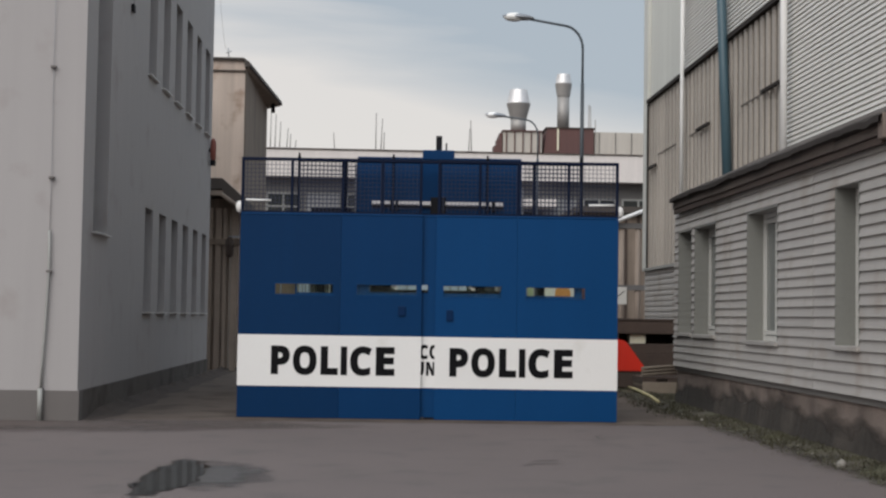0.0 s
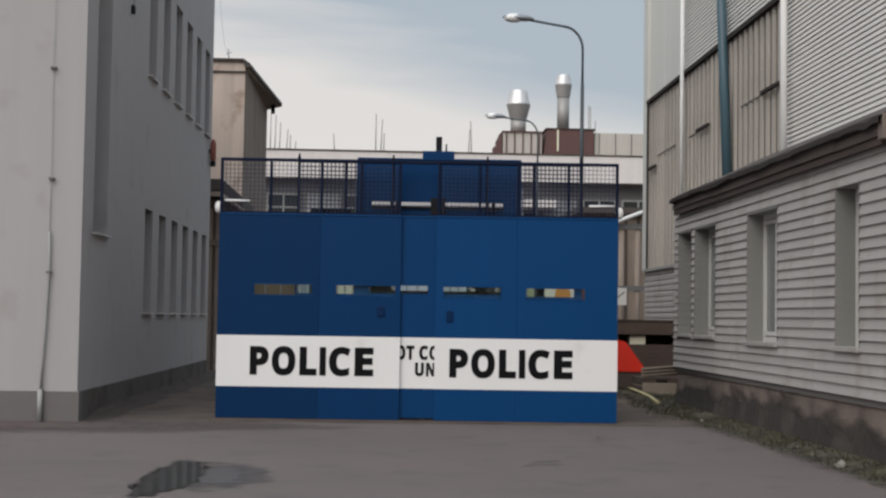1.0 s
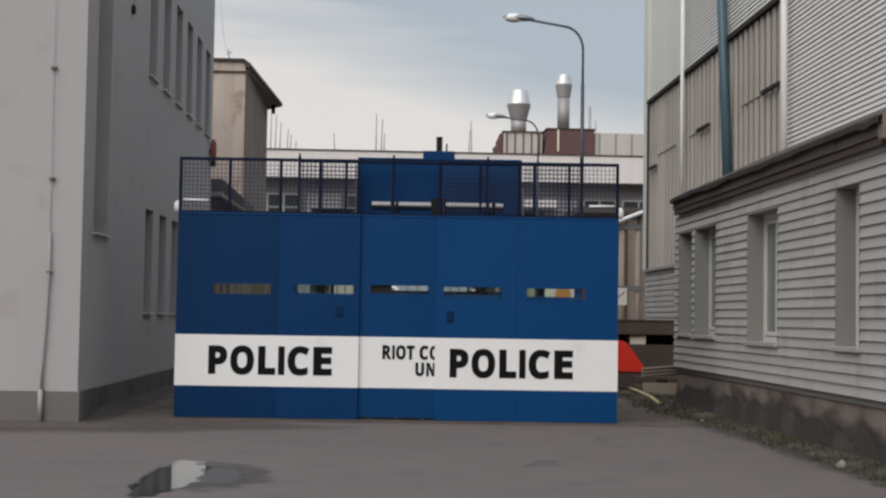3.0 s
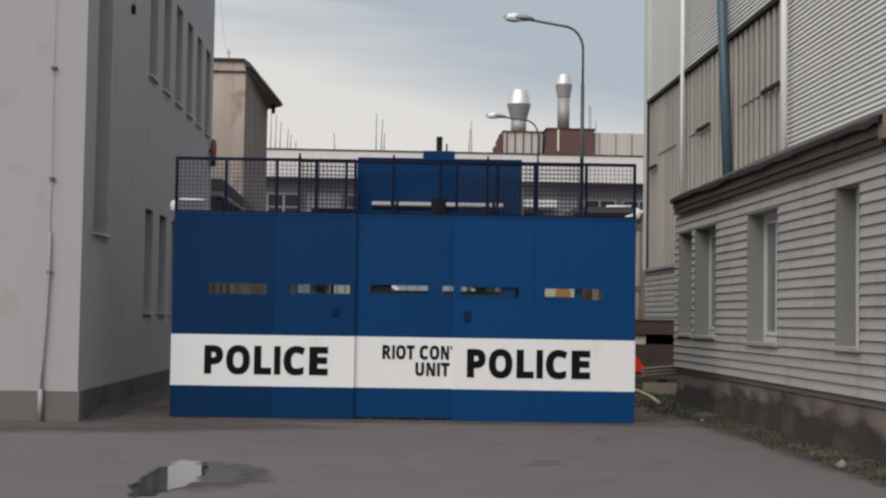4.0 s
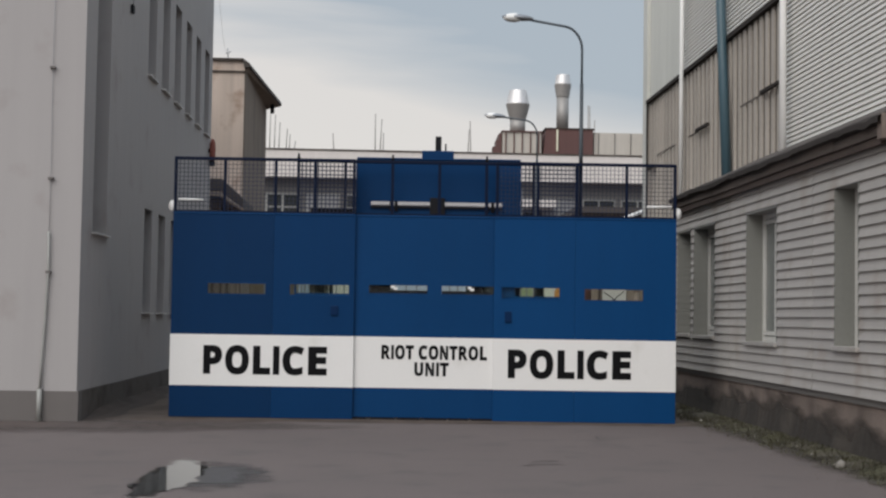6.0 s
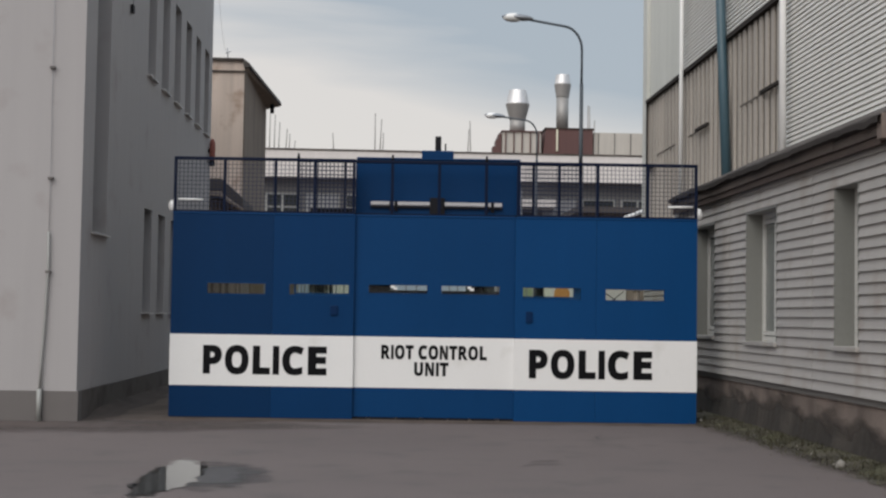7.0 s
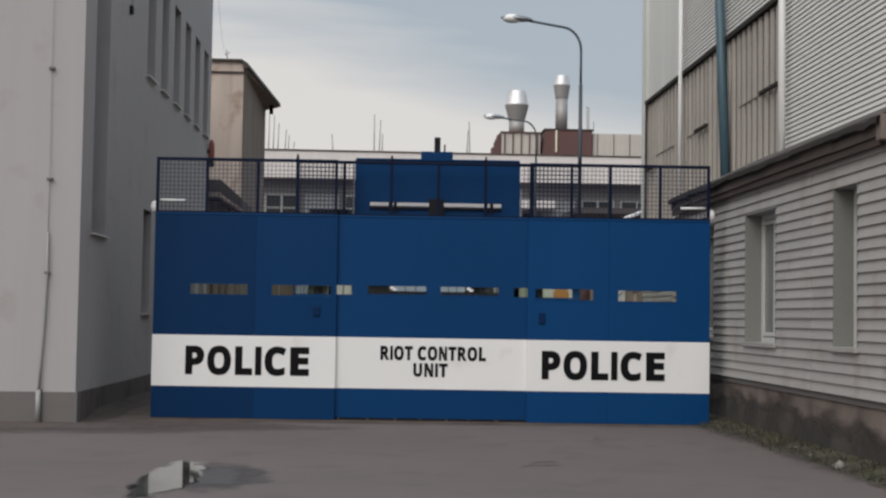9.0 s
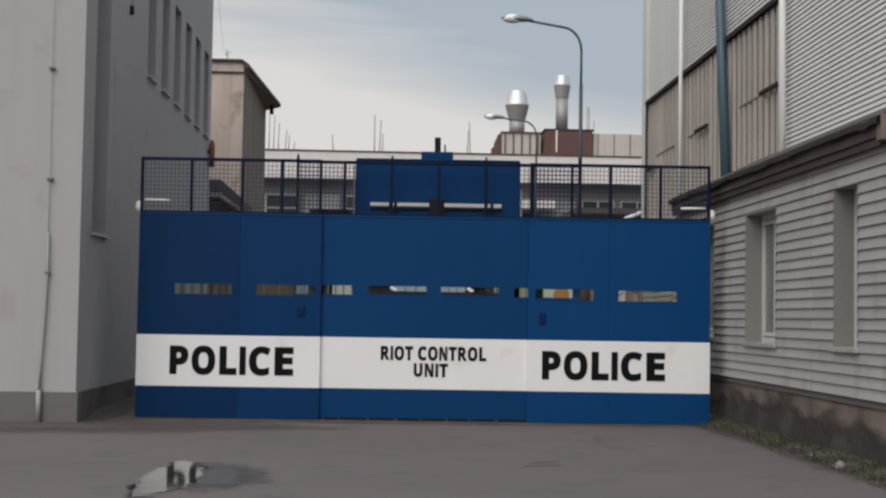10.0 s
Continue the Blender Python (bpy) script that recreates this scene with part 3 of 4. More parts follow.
def build_siren():
    bm = bmesh.new()
    lathe(bm, [(0.03, 0), (0.06, 0.05), (0.07, 0.26), (0.06, 0.42), (0.03, 0.5)], (0, 0, 0), 14)
    s = tagged(part("alarm_beacon", bm, FADED_RED), "faded red alarm beacon on the building corner", "beacon")
    s.location = (LX + 0.09, 31.1, 4.75)
    part("bracket", boxes(((-0.09, -0.04, 0.2), (-0.02, 0.04, 0.28))), BLACK, s)
    part("cap", boxes(((-0.06, -0.06, -0.1), (0.06, 0.06, 0.02)), bevel=0.02), BLACK, s)


# ---- beige tower house and porch behind ----
def build_tower():
    b = thing("tower_house", "tall beige rendered building with a dark overhanging roof", "building")
    part("wall", boxes(((-12, 36.5, 0), (-3.62, 43.4, 7.98))), BEIGE, b)
    # Lane side covered by a separate, darker brown skin.
    part("side_skin", boxes(((-3.615, 36.53, 0), (-3.6, 43.4, 7.75))), BROWN_WALL, b, "darker brown streaked side wall")
    part("band", boxes(((-12, 36.46, 7.68), (-3.6, 36.497, 7.72))), FASCIA, b, "dark cornice line")
    bm = bmesh.new()
    ends = []
    for y, eave in ((36.42, -3.5), (43.2, -3.14)):
        pts = [(-12, 8.04), (-3.66, 8.04), (eave, 7.93), (eave + 0.02, 7.82), (-3.62, 7.79), (-3.66, 7.985), (-12, 7.985)]
        ends.append([bm.verts.new((x, y, z)) for x, z in pts])
    for i in range(len(pts)):
        j = (i + 1) % len(pts)
        bm.faces.new((ends[0][i], ends[0][j], ends[1][j], ends[1][i]))
    bm.faces.new(ends[0])
    bm.faces.new(ends[1][::-1])
    part("roof", bm, DARK_ROOF, b, "dark roof with deep eaves")
    bm = bmesh.new()
    quad = [(-3.598, 36.5, 7.72), (-3.53, 36.43, 7.8), (-3.17, 43.2, 7.8), (-3.598, 43.35, 7.72)]
    low = [bm.verts.new(q) for q in quad]
    high = [bm.verts.new((x, y, z + 0.018)) for x, y, z in quad]
    for q in ((low[3], low[2], low[1], low[0]), high, *[(low[i], low[(i + 1) % 4], high[(i + 1) % 4], high[i]) for i in range(4)]):
        bm.faces.new(q)
    part("eaves_lining", bm, BROWN_WALL, b, "brown boarded lining under the eaves")
    bm = bmesh.new()
    tube(bm, [(-3.36, 42.6, 7.8), (-3.36, 42.6, 7.5)], 0.06, 8)
    part("gutter_spout", bm, BLACK, b)
    bm = bmesh.new()
    tube(bm, [(-4.05, 36.5, 8.03), (-4.07, 36.5, 8.3)], 0.014, 5)
    tube(bm, [(-4.12, 36.5, 8.16), (-3.98, 36.5, 8.22)], 0.01, 5)
    part("aerial", bm, STEEL, b)
    p = thing("porch", "brown weathered lean-to porch with a dark sloping roof", "porch")
    bm = bmesh.new()
    for (x0, z0), (x1, z1) in (((-4.6, 4.62), (-3.82, 4.62)), ((-3.82, 4.62), (-3.3, 4.15))):
        vs = [bm.verts.new(q) for q in ((x0, 33.6, z0), (x1, 33.6, z1), (x1, 36.4, z1), (x0, 36.4, z0),
                                        (x0, 33.6, z0 - 0.32), (x1, 33.6, z1 - 0.25), (x1, 36.4, z1 - 0.25), (x0, 36.4, z0 - 0.32))]
        for q in ((0, 1, 2, 3), (7, 6, 5, 4), (0, 4, 5, 1), (1, 5, 6, 2), (2, 6, 7, 3), (3, 7, 4, 0)):
            bm.faces.new([vs[k] for k in q])
    part("roof", bm, DARK_ROOF, p, "dark porch roof")
    part("wall", boxes(((-4.9, 34.6, 0), (-3.72, 36.45, 4.2))), BROWN_WALL, p)
    for x, w in ((-4.2, 0.1), (-4.02, 0.14), (-3.84, 0.09), (-3.64, 0.16), (-3.44, 0.08)):
        part("post", boxes(((x, 34.25, 0), (x + w, 34.35, 3.95)), bevel=0.01), PORCH_POST, p, "pale weathered post")
    part("eaves_board", boxes(((-4.5, 33.58, 4.2), (-3.8, 33.62, 4.32))), PORCH_POST, p, "pale board under the roof edge")
    bm = bmesh.new()
    tube(bm, [(-3.84, 33.6, 4.24), (-3.3, 33.6, 3.86)], 0.05, 8)
    part("gutter", bm, PORCH_POST, p, "pale sloping gutter")
    bm = bmesh.new()
    lathe(bm, [(0.04, 0.0), (0.09, 0.06), (0.1, 0.4), (0.04, 0.5)], (-3.66, 34.05, 2.74), 12)
    part("hanging_lamp", bm, TIMBER, p, "dark bulkhead lamp on a bracket")
    part("lamp_bracket", boxes(((-3.68, 34.03, 3.22), (-3.3, 34.07, 3.27))), STEEL, p)
    part("beam", boxes(((-4.4, 34.2, 3.05), (-3.4, 34.4, 3.2)), bevel=0.01), BROWN_WALL, p)


# ---- far building closing the lane ----
FY = 62.0


def build_cable():
    bm = bmesh.new()
    pts = []
    for i in range(13):
        t = i / 12
        pts.append((-3.72 - 0.33 * t, 31.4 + 5.05 * t, 8.55 - 0.4 * t - 0.35 * math.sin(math.pi * t)))
    tube(bm, pts, 0.003, 5)
    tagged(part("overhead_cable", bm, SILL), "thin grey cable strung between two buildings", "cable")


def build_far():
    b = thing("factory_building", "long low factory building with a pale parapet and window bands", "building")
    part("wall", boxes(((-20, FY, 0), (30, FY + 14, 7.45))), FAR_WALL, b)
    part("parapet", boxes(((-20, FY - 0.7, 7.43), (30, FY + 14, 8.6))), PARAPET, b, "pale plain parapet")
    part("coping", boxes(((-20, FY - 0.74, 8.6), (30, FY + 14, 8.66))), FASCIA, b, "dark metal coping")
    for row, (z0, z1) in enumerate(((4.9, 6.75), (1.2, 3.6))):
        for i in range(14):
            x = -8.6 + i * 1.75
            w = part("window", boxes(((x, FY - 0.06, z0), (x + 0.08, FY, z1)), ((x + 1.42, FY - 0.06, z0), (x + 1.5, FY, z1)),
                                     ((x + 0.08, FY - 0.06, z0), (x + 1.42, FY, z0 + 0.08)), ((x + 0.08, FY - 0.06, z1 - 0.08), (x + 1.42, FY, z1)),
                                     ((x + 0.71, FY - 0.06, z0 + 0.08), (x + 0.79, FY, z1 - 0.08)), ((x + 0.08, FY - 0.06, z0 + 1.2), (x + 0.71, FY, z0 + 1.28)), ((x + 0.79, FY - 0.06, z0 + 1.2), (x + 1.42, FY, z0 + 1.28))), FRAME_GREY, b)
            part("pane", boxes(((x + 0.08, FY - 0.03, z0 + 0.08), (x + 1.42, FY - 0.02, z1 - 0.08))), DARK_GLASS if (i * 7 + row) % 3 else CURTAIN, w)
    part("canopy", boxes(((-0.9, FY - 1.2, 6.22), (7.6, FY - 0.07, 6.58)), bevel=0.03), PARAPET, b, "pale flat canopy over the windows")
    # rooftop plant
    h = thing("plant_room", "pale ribbed rooftop plant room with brown stepped edge", "roof unit")
    part("body", boxes(((5.5, 64, 8.62), (7.28, 67, 9.95))), ROOF_BOX, h)
    for i in range(5):
        part("rib", boxes(((5.62 + i * 0.38, 63.93, 8.66), (5.67 + i * 0.38, 63.998, 9.93))), RUST, h)
    part("capping", boxes(((5.45, 63.92, 9.95), (7.3, 67.1, 10.0))), RUST, h)
    for i in range(4):
        part("step", boxes(((4.95 + i * 0.13, 64.1, 8.62), (5.08 + i * 0.13, 65, 8.98 + 0.3 * i))), RUST, h)
    h = thing("brown_plant_room", "red-brown sheet metal rooftop plant room", "roof unit")
    bm = bmesh.new()
    rim = [[bm.verts.new(q) for q in ((a, 64, z), (9.68, 64, z), (9.68, 67, z), (a, 67, z))] for a, z in ((7.34, 8.62), (7.52, 10.12))]
    bm.faces.new(rim[0][::-1])
    bm.faces.new(rim[1])
    for k in range(4):
        bm.faces.new((rim[0][k], rim[0][(k + 1) % 4], rim[1][(k + 1) % 4], rim[1][k]))
    part("body", bm, RUST, h)
    part("capping", boxes(((7.46, 63.96, 10.12), (9.74, 67.1, 10.18))), TIMBER, h)
    part("ladder_strip", boxes(((7.98, 63.9, 9.1), (8.05, 63.996, 10.1))), PALE, h)
    h = thing("ribbed_screen", "pale ribbed sheet screen on the far roof", "screen")
    part("body", boxes(((9.75, 64.2, 8.62), (15, 64.6, 10.02))), ROOF_BOX, h)
    for i in range(9):
        part("rib", boxes(((9.95 + i * 0.75, 64.16, 8.66), (9.98 + i * 0.75, 64.198, 10.0))), FAR_WALL, h)
    for x, zb, zn, zw, zt, duct, waist, mouth in ((6.28, 9.98, 10.65, 11.38, 12.02, 0.36, 0.555, 0.4), (8.38, 10.16, 11.75, 12.36, 12.8, 0.285, 0.39, 0.31)):
        v = thing("roof_ventilator", "round silver metal roof ventilator cowl", "ventilator", "ventilators on the far roof")
        bm = bmesh.new()
        lathe(bm, [(duct, zb), (duct, zn)], (x, 65, 0), 24)
        part("duct", bm, DULL, v)
        bm = bmesh.new()
        lathe(bm, [(duct + 0.02, zn), (waist, zw - 0.04), (waist, zw)], (x, 65, 0), 22, False)
        part("cone", bm, DULL, v, "dull grey flared cone")
        bm = bmesh.new()
        lathe(bm, [(waist * 0.97, zw), (mouth, zt), (mouth - 0.03, zt), (mouth - 0.06, zt - 0.12)], (x, 65, 0), 22, False)
        part("cap", bm, SILVER, v, "bright tapered cap")
    rng = random.Random(5)
    for px, zt in ((-5.22, 10.6), (-5.01, 10.5), (-4.8, 10.15), (-4.48, 9.85), (-4.32, 9.6), (-4.1, 9.3), (-2.23, 9.7), (-0.34, 10.65), (-0.12, 10.4), (0.02, 9.75), (3.96, 10.0), (4.12, 10.4), (9.59, 11.25), (9.7, 11.2), (9.89, 10.55)):
        a = tagged(new("aerial_mast"), "thin metal rod standing on the far roof", "mast", "rods on the far roof")
        bm = bmesh.new()
        tube(bm, [(px, 65, 8.7), (px + rng.uniform(-0.08, 0.08), 65, zt + 0.15)], 0.026, 5)
        part("rod", bm, DULL, a)
        part("foot", boxes(((px - 0.1, 64.9, 8.62), (px + 0.1, 65.1, 8.8))), CONCRETE, a)


def build_lamp(x, y, reach, head_z, label):
    b = thing("street_lamp", label, "street lamp", "street lamps along the lane", at=(x, y, 0))
    bm = bmesh.new()
    tube(bm, [(0, 0, 0), (0, 0, 5.0), (0, 0, 6.65)], [0.055, 0.045, 0.04], 12)
    part("pole", bm, POLE, b)
    bm = bmesh.new()
    arc = [(0, 0, 6.6), (0, 0, 7.42)]
    for i in range(9):
        a = i / 8 * math.radians(82)
        arc.append((-0.44 * (1 - math.cos(a)), 0, 7.42 + 0.52 * math.sin(a)))
    arc.append((-reach + 0.5, 0, head_z - 0.01))
    tube(bm, arc, 0.028, 10)
    part("arm", bm, POLE, b)
    bm = bmesh.new()
    bmesh.ops.create_uvsphere(bm, u_segments=20, v_segments=10, radius=1)
    for v in bm.verts:
        v.co = (v.co.x * 0.36 - reach + 0.32, v.co.y * 0.13, (v.co.z * (0.09 if v.co.z > 0 else 0.06)) + head_z + 0.01 - 0.02 * v.co.x)
    h = part("head", bm, STEEL, b, "grey lamp head")
    bm = bmesh.new()
    bmesh.ops.create_uvsphere(bm, u_segments=16, v_segments=8, radius=1)
    for v in bm.verts:
        v.co = (v.co.x * 0.24 - reach + 0.22, v.co.y * 0.125, v.co.z * 0.1 + head_z + 0.015)
    part("cover", bm, WHITE_PIPE, h, "bright pale lamp cover")


# ---- corrugated hall ----
HX, HY1 = 6.0, 31.85


def build_hall():
    b = thing("factory_hall", "tall hall clad in pale corrugated sheet with a weathered translucent band", "building")
    part("core", boxes(((HX + 0.06, 8, 0), (16, HY1 - 0.01, 12.5))), JOINT_DARK, b)
    part("near_cladding", ribbed((HX + 0.04, 8, 3.2), (0, 1, 0), (0, 0, 1), (-1, 0, 0), 12.75, 9.3, 0.072, 0.036, 0), CLAD, b, "pale horizontally corrugated sheet")
    part("upper_cladding", ribbed((HX + 0.04, 20.75, 6.36), (0, 1, 0), (0, 0, 1), (-1, 0, 0), 7.15, 6.14, 0.072, 0.036, 0), CLAD, b, "pale horizontally corrugated sheet")
    part("end_cladding", ribbed((HX + 0.04, 27.9, 6.36), (0, 0, 1), (0, 1, 0), (-1, 0, 0), 6.14, HY1 - 27.9 - 0.46, 0.5, 0.008), CLAD_FLAT, b, "flat pale panels")
    bm = bmesh.new()
    box(bm, (-0.006, 0.0, 2.56), (0.030, 0.165, 6.27), 0.006)
    # Dark sheet added to make the gaps between the planks read dark.
    part("band_sheet", boxes(((HX + 0.027, 20.86, 2.56), (HX + 0.055, 31.4, 6.27))), FIBRE_DARK, b, "dark sheet behind the planks")
    plank = part("glass_plank", bm, FIBRE, b)
    plank.location = (HX, 20.88, 0)
    for i in range(1, 32):
        shared("glass_plank", plank.data, b, pose(HX + random.uniform(-0.005, 0.003), 20.88 + i * 0.337, 0))
    part("lower_cladding", ribbed((HX + 0.04, 22.5, 0.3), (0, 1, 0), (0, 0, 1), (-1, 0, 0), HY1 - 22.5, 2.22, 0.12, 0.025, 0), SIDING, b, "pale lap siding")
    for y0, y1 in ((21.75, 23.2), (26.3, 27.2), (28.4, 30.3)):
        part("transom", boxes(((HX - 0.012, y0, 4.99), (HX - 0.002, y1, 5.02))), FIBRE_DARK, b)
    part("flashing", boxes(((HX - 0.07, 20.75, 6.28), (HX + 0.03, HY1 - 0.5, 6.355))), TRIM_DARK, b, "dark flashing strip")
    part("lower_flashing", boxes(((HX - 0.05, 22.5, 2.5), (HX + 0.03, HY1 - 0.1, 2.56))), FRAME_GREY, b)
    part("corner_trim", boxes(((HX - 0.04, HY1 - 0.46, 2.5), (HX + 0.3, HY1, 12.5))), CLAD_FLAT, b, "pale corner trim")
    part("mullion", boxes(((HX - 0.05, HY1 - 0.52, 2.5), (HX + 0.0, HY1 - 0.47, 6.27))), TRIM_DARK, b)
    part("edge_trim", boxes(((HX - 0.03, 20.68, 3.2), (HX + 0.03, 20.86, 12.5))), FRAME_GREY, b)
    for y0, y1, z in ((20.75, 21.75, 4.98), (25.35, 26.3, 4.98), (30.3, 31.2, 4.75)):
        part("vent_flap", boxes(((HX - 0.085, y0, z), (HX - 0.03, y1, z + 0.06)), bevel=0.01), TRIM_DARK, b)
    part("roof", boxes(((HX - 0.3, 7.8, 12.5), (16, HY1 + 0.3, 12.7))), DARK_ROOF, b)
    for name, label, material, y0, y1, r in (("downpipe", "white rain downpipe", WHITE_PIPE, 27.3, 27.3, 0.04), ("downpipe", "white rain downpipe", WHITE_PIPE, 20.3, 20.3, 0.052),
                                             ("vent_pipe", "blue-grey painted pipe leaning slightly", TEAL_PIPE, 24.95, 23.55, 0.085)):
        bm = bmesh.new()
        tube(bm, [(HX - 0.13, y0, 12.4), (HX - 0.13, y1 + (y0 - y1) * 2.7 / 9.1, 6.0), (HX - 0.13, y1, 3.3)], r, 14)
        part(name, bm, material, b, label)


# ---- lap-sided annex ----
AX, AY0, AY1 = 4.75, 12.2, 22.55
AWIN = [(21.28, 22.2, 1.2, 2.79), (19.74, 21.05, 1.19, 2.79), (16.63, 18.0, 1.15, 2.79), (13.75, 14.46, 1.16, 2.81)]


def build_annex():
    b = thing("annex", "low annex with pale lap siding, deep windows and dark eaves", "building")
    holes = [(a - AY0, c - AY0, d - 0.6, e - 0.6) for a, c, d, e in AWIN]
    part("wall", pierced((AX + 0.02, AY0, 0.6), (0, 1, 0), (0, 0, 1), (1, 0, 0), AY1 - AY0, 2.75, 0.24, holes), JOINT_DARK, b)
    part("far_wall", boxes(((AX + 0.26, AY1 - 0.2, 0), (HX, AY1, 3.3))), SIDING, b)
    part("near_wall", boxes(((AX + 0.26, AY0, 0), (HX, AY0 + 0.2, 3.3))), SIDING, b)
    part("plinth", boxes(((AX + 0.05, AY0, 0), (AX + 0.3, AY1 - 0.02, 0.69)), bevel=0.01), CONCRETE, b, "stained concrete plinth")
    # Dark coat laid over the plinth: darkens its lower part, fading out upwards.
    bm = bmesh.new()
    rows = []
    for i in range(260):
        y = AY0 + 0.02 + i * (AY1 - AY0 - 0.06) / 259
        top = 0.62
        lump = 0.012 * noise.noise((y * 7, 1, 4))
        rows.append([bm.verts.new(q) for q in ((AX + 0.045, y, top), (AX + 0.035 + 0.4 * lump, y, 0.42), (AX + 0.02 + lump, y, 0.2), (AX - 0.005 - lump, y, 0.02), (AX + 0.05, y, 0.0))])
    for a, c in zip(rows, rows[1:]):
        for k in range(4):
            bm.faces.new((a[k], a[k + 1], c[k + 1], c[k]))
    part("footing", bm, MOSSY, b, "rough dark mossy coat over the lower plinth")
    bm = bmesh.new()
    vs = []
    for y in (AY0 + 0.75, AY1 - 0.35):
        vs.append([bm.verts.new((x, y, z)) for x, z in ((4.60, 3.33), (6.0, 4.0), (6.0, 3.9), (4.72, 3.26))])
    for i in range(4):
        bm.faces.new((vs[0][i], vs[0][(i + 1) % 4], vs[1][(i + 1) % 4], vs[1][i]))
    bm.faces.new(vs[0])
    bm.faces.new(vs[1][::-1])
    part("roof", bm, DARK_ROOF, b, "dark lean-to roof")
    bm = bmesh.new()
    rows = []
    for i in range(300):
        y = AY0 + 0.56 + i * (AY1 - AY0 - 0.91) / 299
        up = 0.02 * noise.noise((y * 0.9, 0, 9)) + 0.012 * noise.noise((y * 4, 2, 9)) + 0.01 * noise.noise((y * 1.7, 8, 3))
        out = 0.012 * noise.noise((y * 2.2, 5, 9))
        rows.append([bm.verts.new(q) for q in ((4.80, y, 3.44 + up), (4.585 + out, y, 3.335 + up), (4.58 + out, y, 3.275 + up * 1.6), (4.66, y, 3.265))])
    for a, c in zip(rows, rows[1:]):
        for k in range(3):
            bm.faces.new((a[k], a[k + 1], c[k + 1], c[k]))
    part("roof_edge", bm, TRIM_DARK, b, "ragged dark edge of the roofing felt")
    rng, y = random.Random(31), AY0 + 0.7
    while y < AY1 - 0.35:
        e = min(y + rng.uniform(1.3, 2.2), AY1 - 0.3)
        board = part("fascia_board", boxes(((0, 0.004, 0), (0.05, e - y - 0.004, 0.1 + rng.uniform(-0.008, 0.008))), bevel=0.005), FASCIA, b, "peeling dark fascia board")
        board.matrix_basis = pose(4.64 + rng.uniform(-0.006, 0.006), y, 3.165 + rng.uniform(-0.006, 0.006), rng.uniform(-0.25, 0.25), rng.uniform(-2, 2), 0)
        y = e
    # Dark strip stands in for the shadow line below the fascia boards.
    part("lower_batten", boxes(((4.662, AY0 + 0.7, 3.085), (4.70, AY1 - 0.3, 3.16)), bevel=0.005), TIMBER, b, "dark strip for the shadow under the fascia")
    part("end_cap", boxes(((4.62, AY0 + 0.55, 3.12), (4.9, AY0 + 0.69, 3.36)), bevel=0.01), CONCRETE, b, "grey board closing the eaves")
    part("soffit", boxes(((4.70, AY0 + 0.7, 3.12), (AX + 0.05, AY1 - 0.3, 3.15))), FASCIA, b)
    for a, c, d, e in AWIN:
        x = AX + 0.2
        w = part("window", boxes(((x, a, d), (x + 0.05, a + 0.07, e)), ((x, c - 0.07, d), (x + 0.05, c, e)),
                                 ((x, a + 0.07, d), (x + 0.05, c - 0.07, d + 0.07)), ((x, a + 0.07, e - 0.07), (x + 0.05, c - 0.07, e)),
                                 ((x, (a + c) / 2 - 0.03, d + 0.07), (x + 0.05, (a + c) / 2 + 0.03, e - 0.07))), FRAME_PALE, b, "pale painted window frame")
        part("pane", boxes(((x + 0.02, a + 0.07, d + 0.07), (x + 0.03, c - 0.07, e - 0.07))), PALE_PANE, w, "dim curtained window glass")
        for p0, p1 in ((a + 0.07, (a + c) / 2 - 0.03), ((a + c) / 2 + 0.03, c - 0.07)):
            if p1 - p0 > 0.3:
                part("sash", boxes(((x - 0.012, p0 + 0.012, d + 0.085), (x + 0.016, p0 + 0.06, e - 0.085)), ((x - 0.012, p1 - 0.06, d + 0.085), (x + 0.016, p1 - 0.012, e - 0.085)),
                                   ((x - 0.012, p0 + 0.06, d + 0.085), (x + 0.016, p1 - 0.06, d + 0.135)), ((x - 0.012, p0 + 0.06, e - 0.135), (x + 0.016, p1 - 0.06, e - 0.085))), FRAME_PALE, w)
        part("jamb", boxes(((AX - 0.012, c - 0.002, d), (x, c + 0.025, e))), REVEAL, w, "plain grey window reveal")
        part("jamb", boxes(((AX - 0.012, a - 0.025, d), (x, a + 0.002, e))), REVEAL, w, "plain grey window reveal")
        part("lintel", boxes(((AX - 0.012, a - 0.025, e - 0.002), (x, c + 0.025, e + 0.03))), FRAME_GREY, w)
        part("sill", boxes(((AX - 0.05, a - 0.04, d - 0.045), (x, c + 0.04, d + 0.004)), bevel=0.006), SIDING, w, "pale window sill")
    # lap boards, one by one
    pitch = 0.1126
    seams = [AY0, 15.22, 18.9, AY1]
    for i in range(23):
        z = 0.674 + i * pitch
        zt = min(z + pitch + 0.004, 3.16)
        for s0, s1 in zip(seams, seams[1:]):
            spans = [(s0 + 0.011, s1 - 0.011)]
            for a, c, d, e in AWIN:
                if zt > d + 0.03 and z < e - 0.03:
                    spans = [q for p0, p1 in spans for q in ((p0, min(p1, a - 0.026)), (max(p0, c + 0.026), p1)) if q[1] - q[0] > 0.02]
            for p0, p1 in spans:
                bm = bmesh.new()
                v = [bm.verts.new(q) for q in ((AX - 0.022, p0, z), (AX - 0.022, p1, z), (AX + 0.004, p1, zt), (AX + 0.004, p0, zt),
                                               (AX + 0.018, p0, z + 0.006), (AX + 0.018, p1, z + 0.006), (AX + 0.018, p1, zt), (AX + 0.018, p0, zt))]
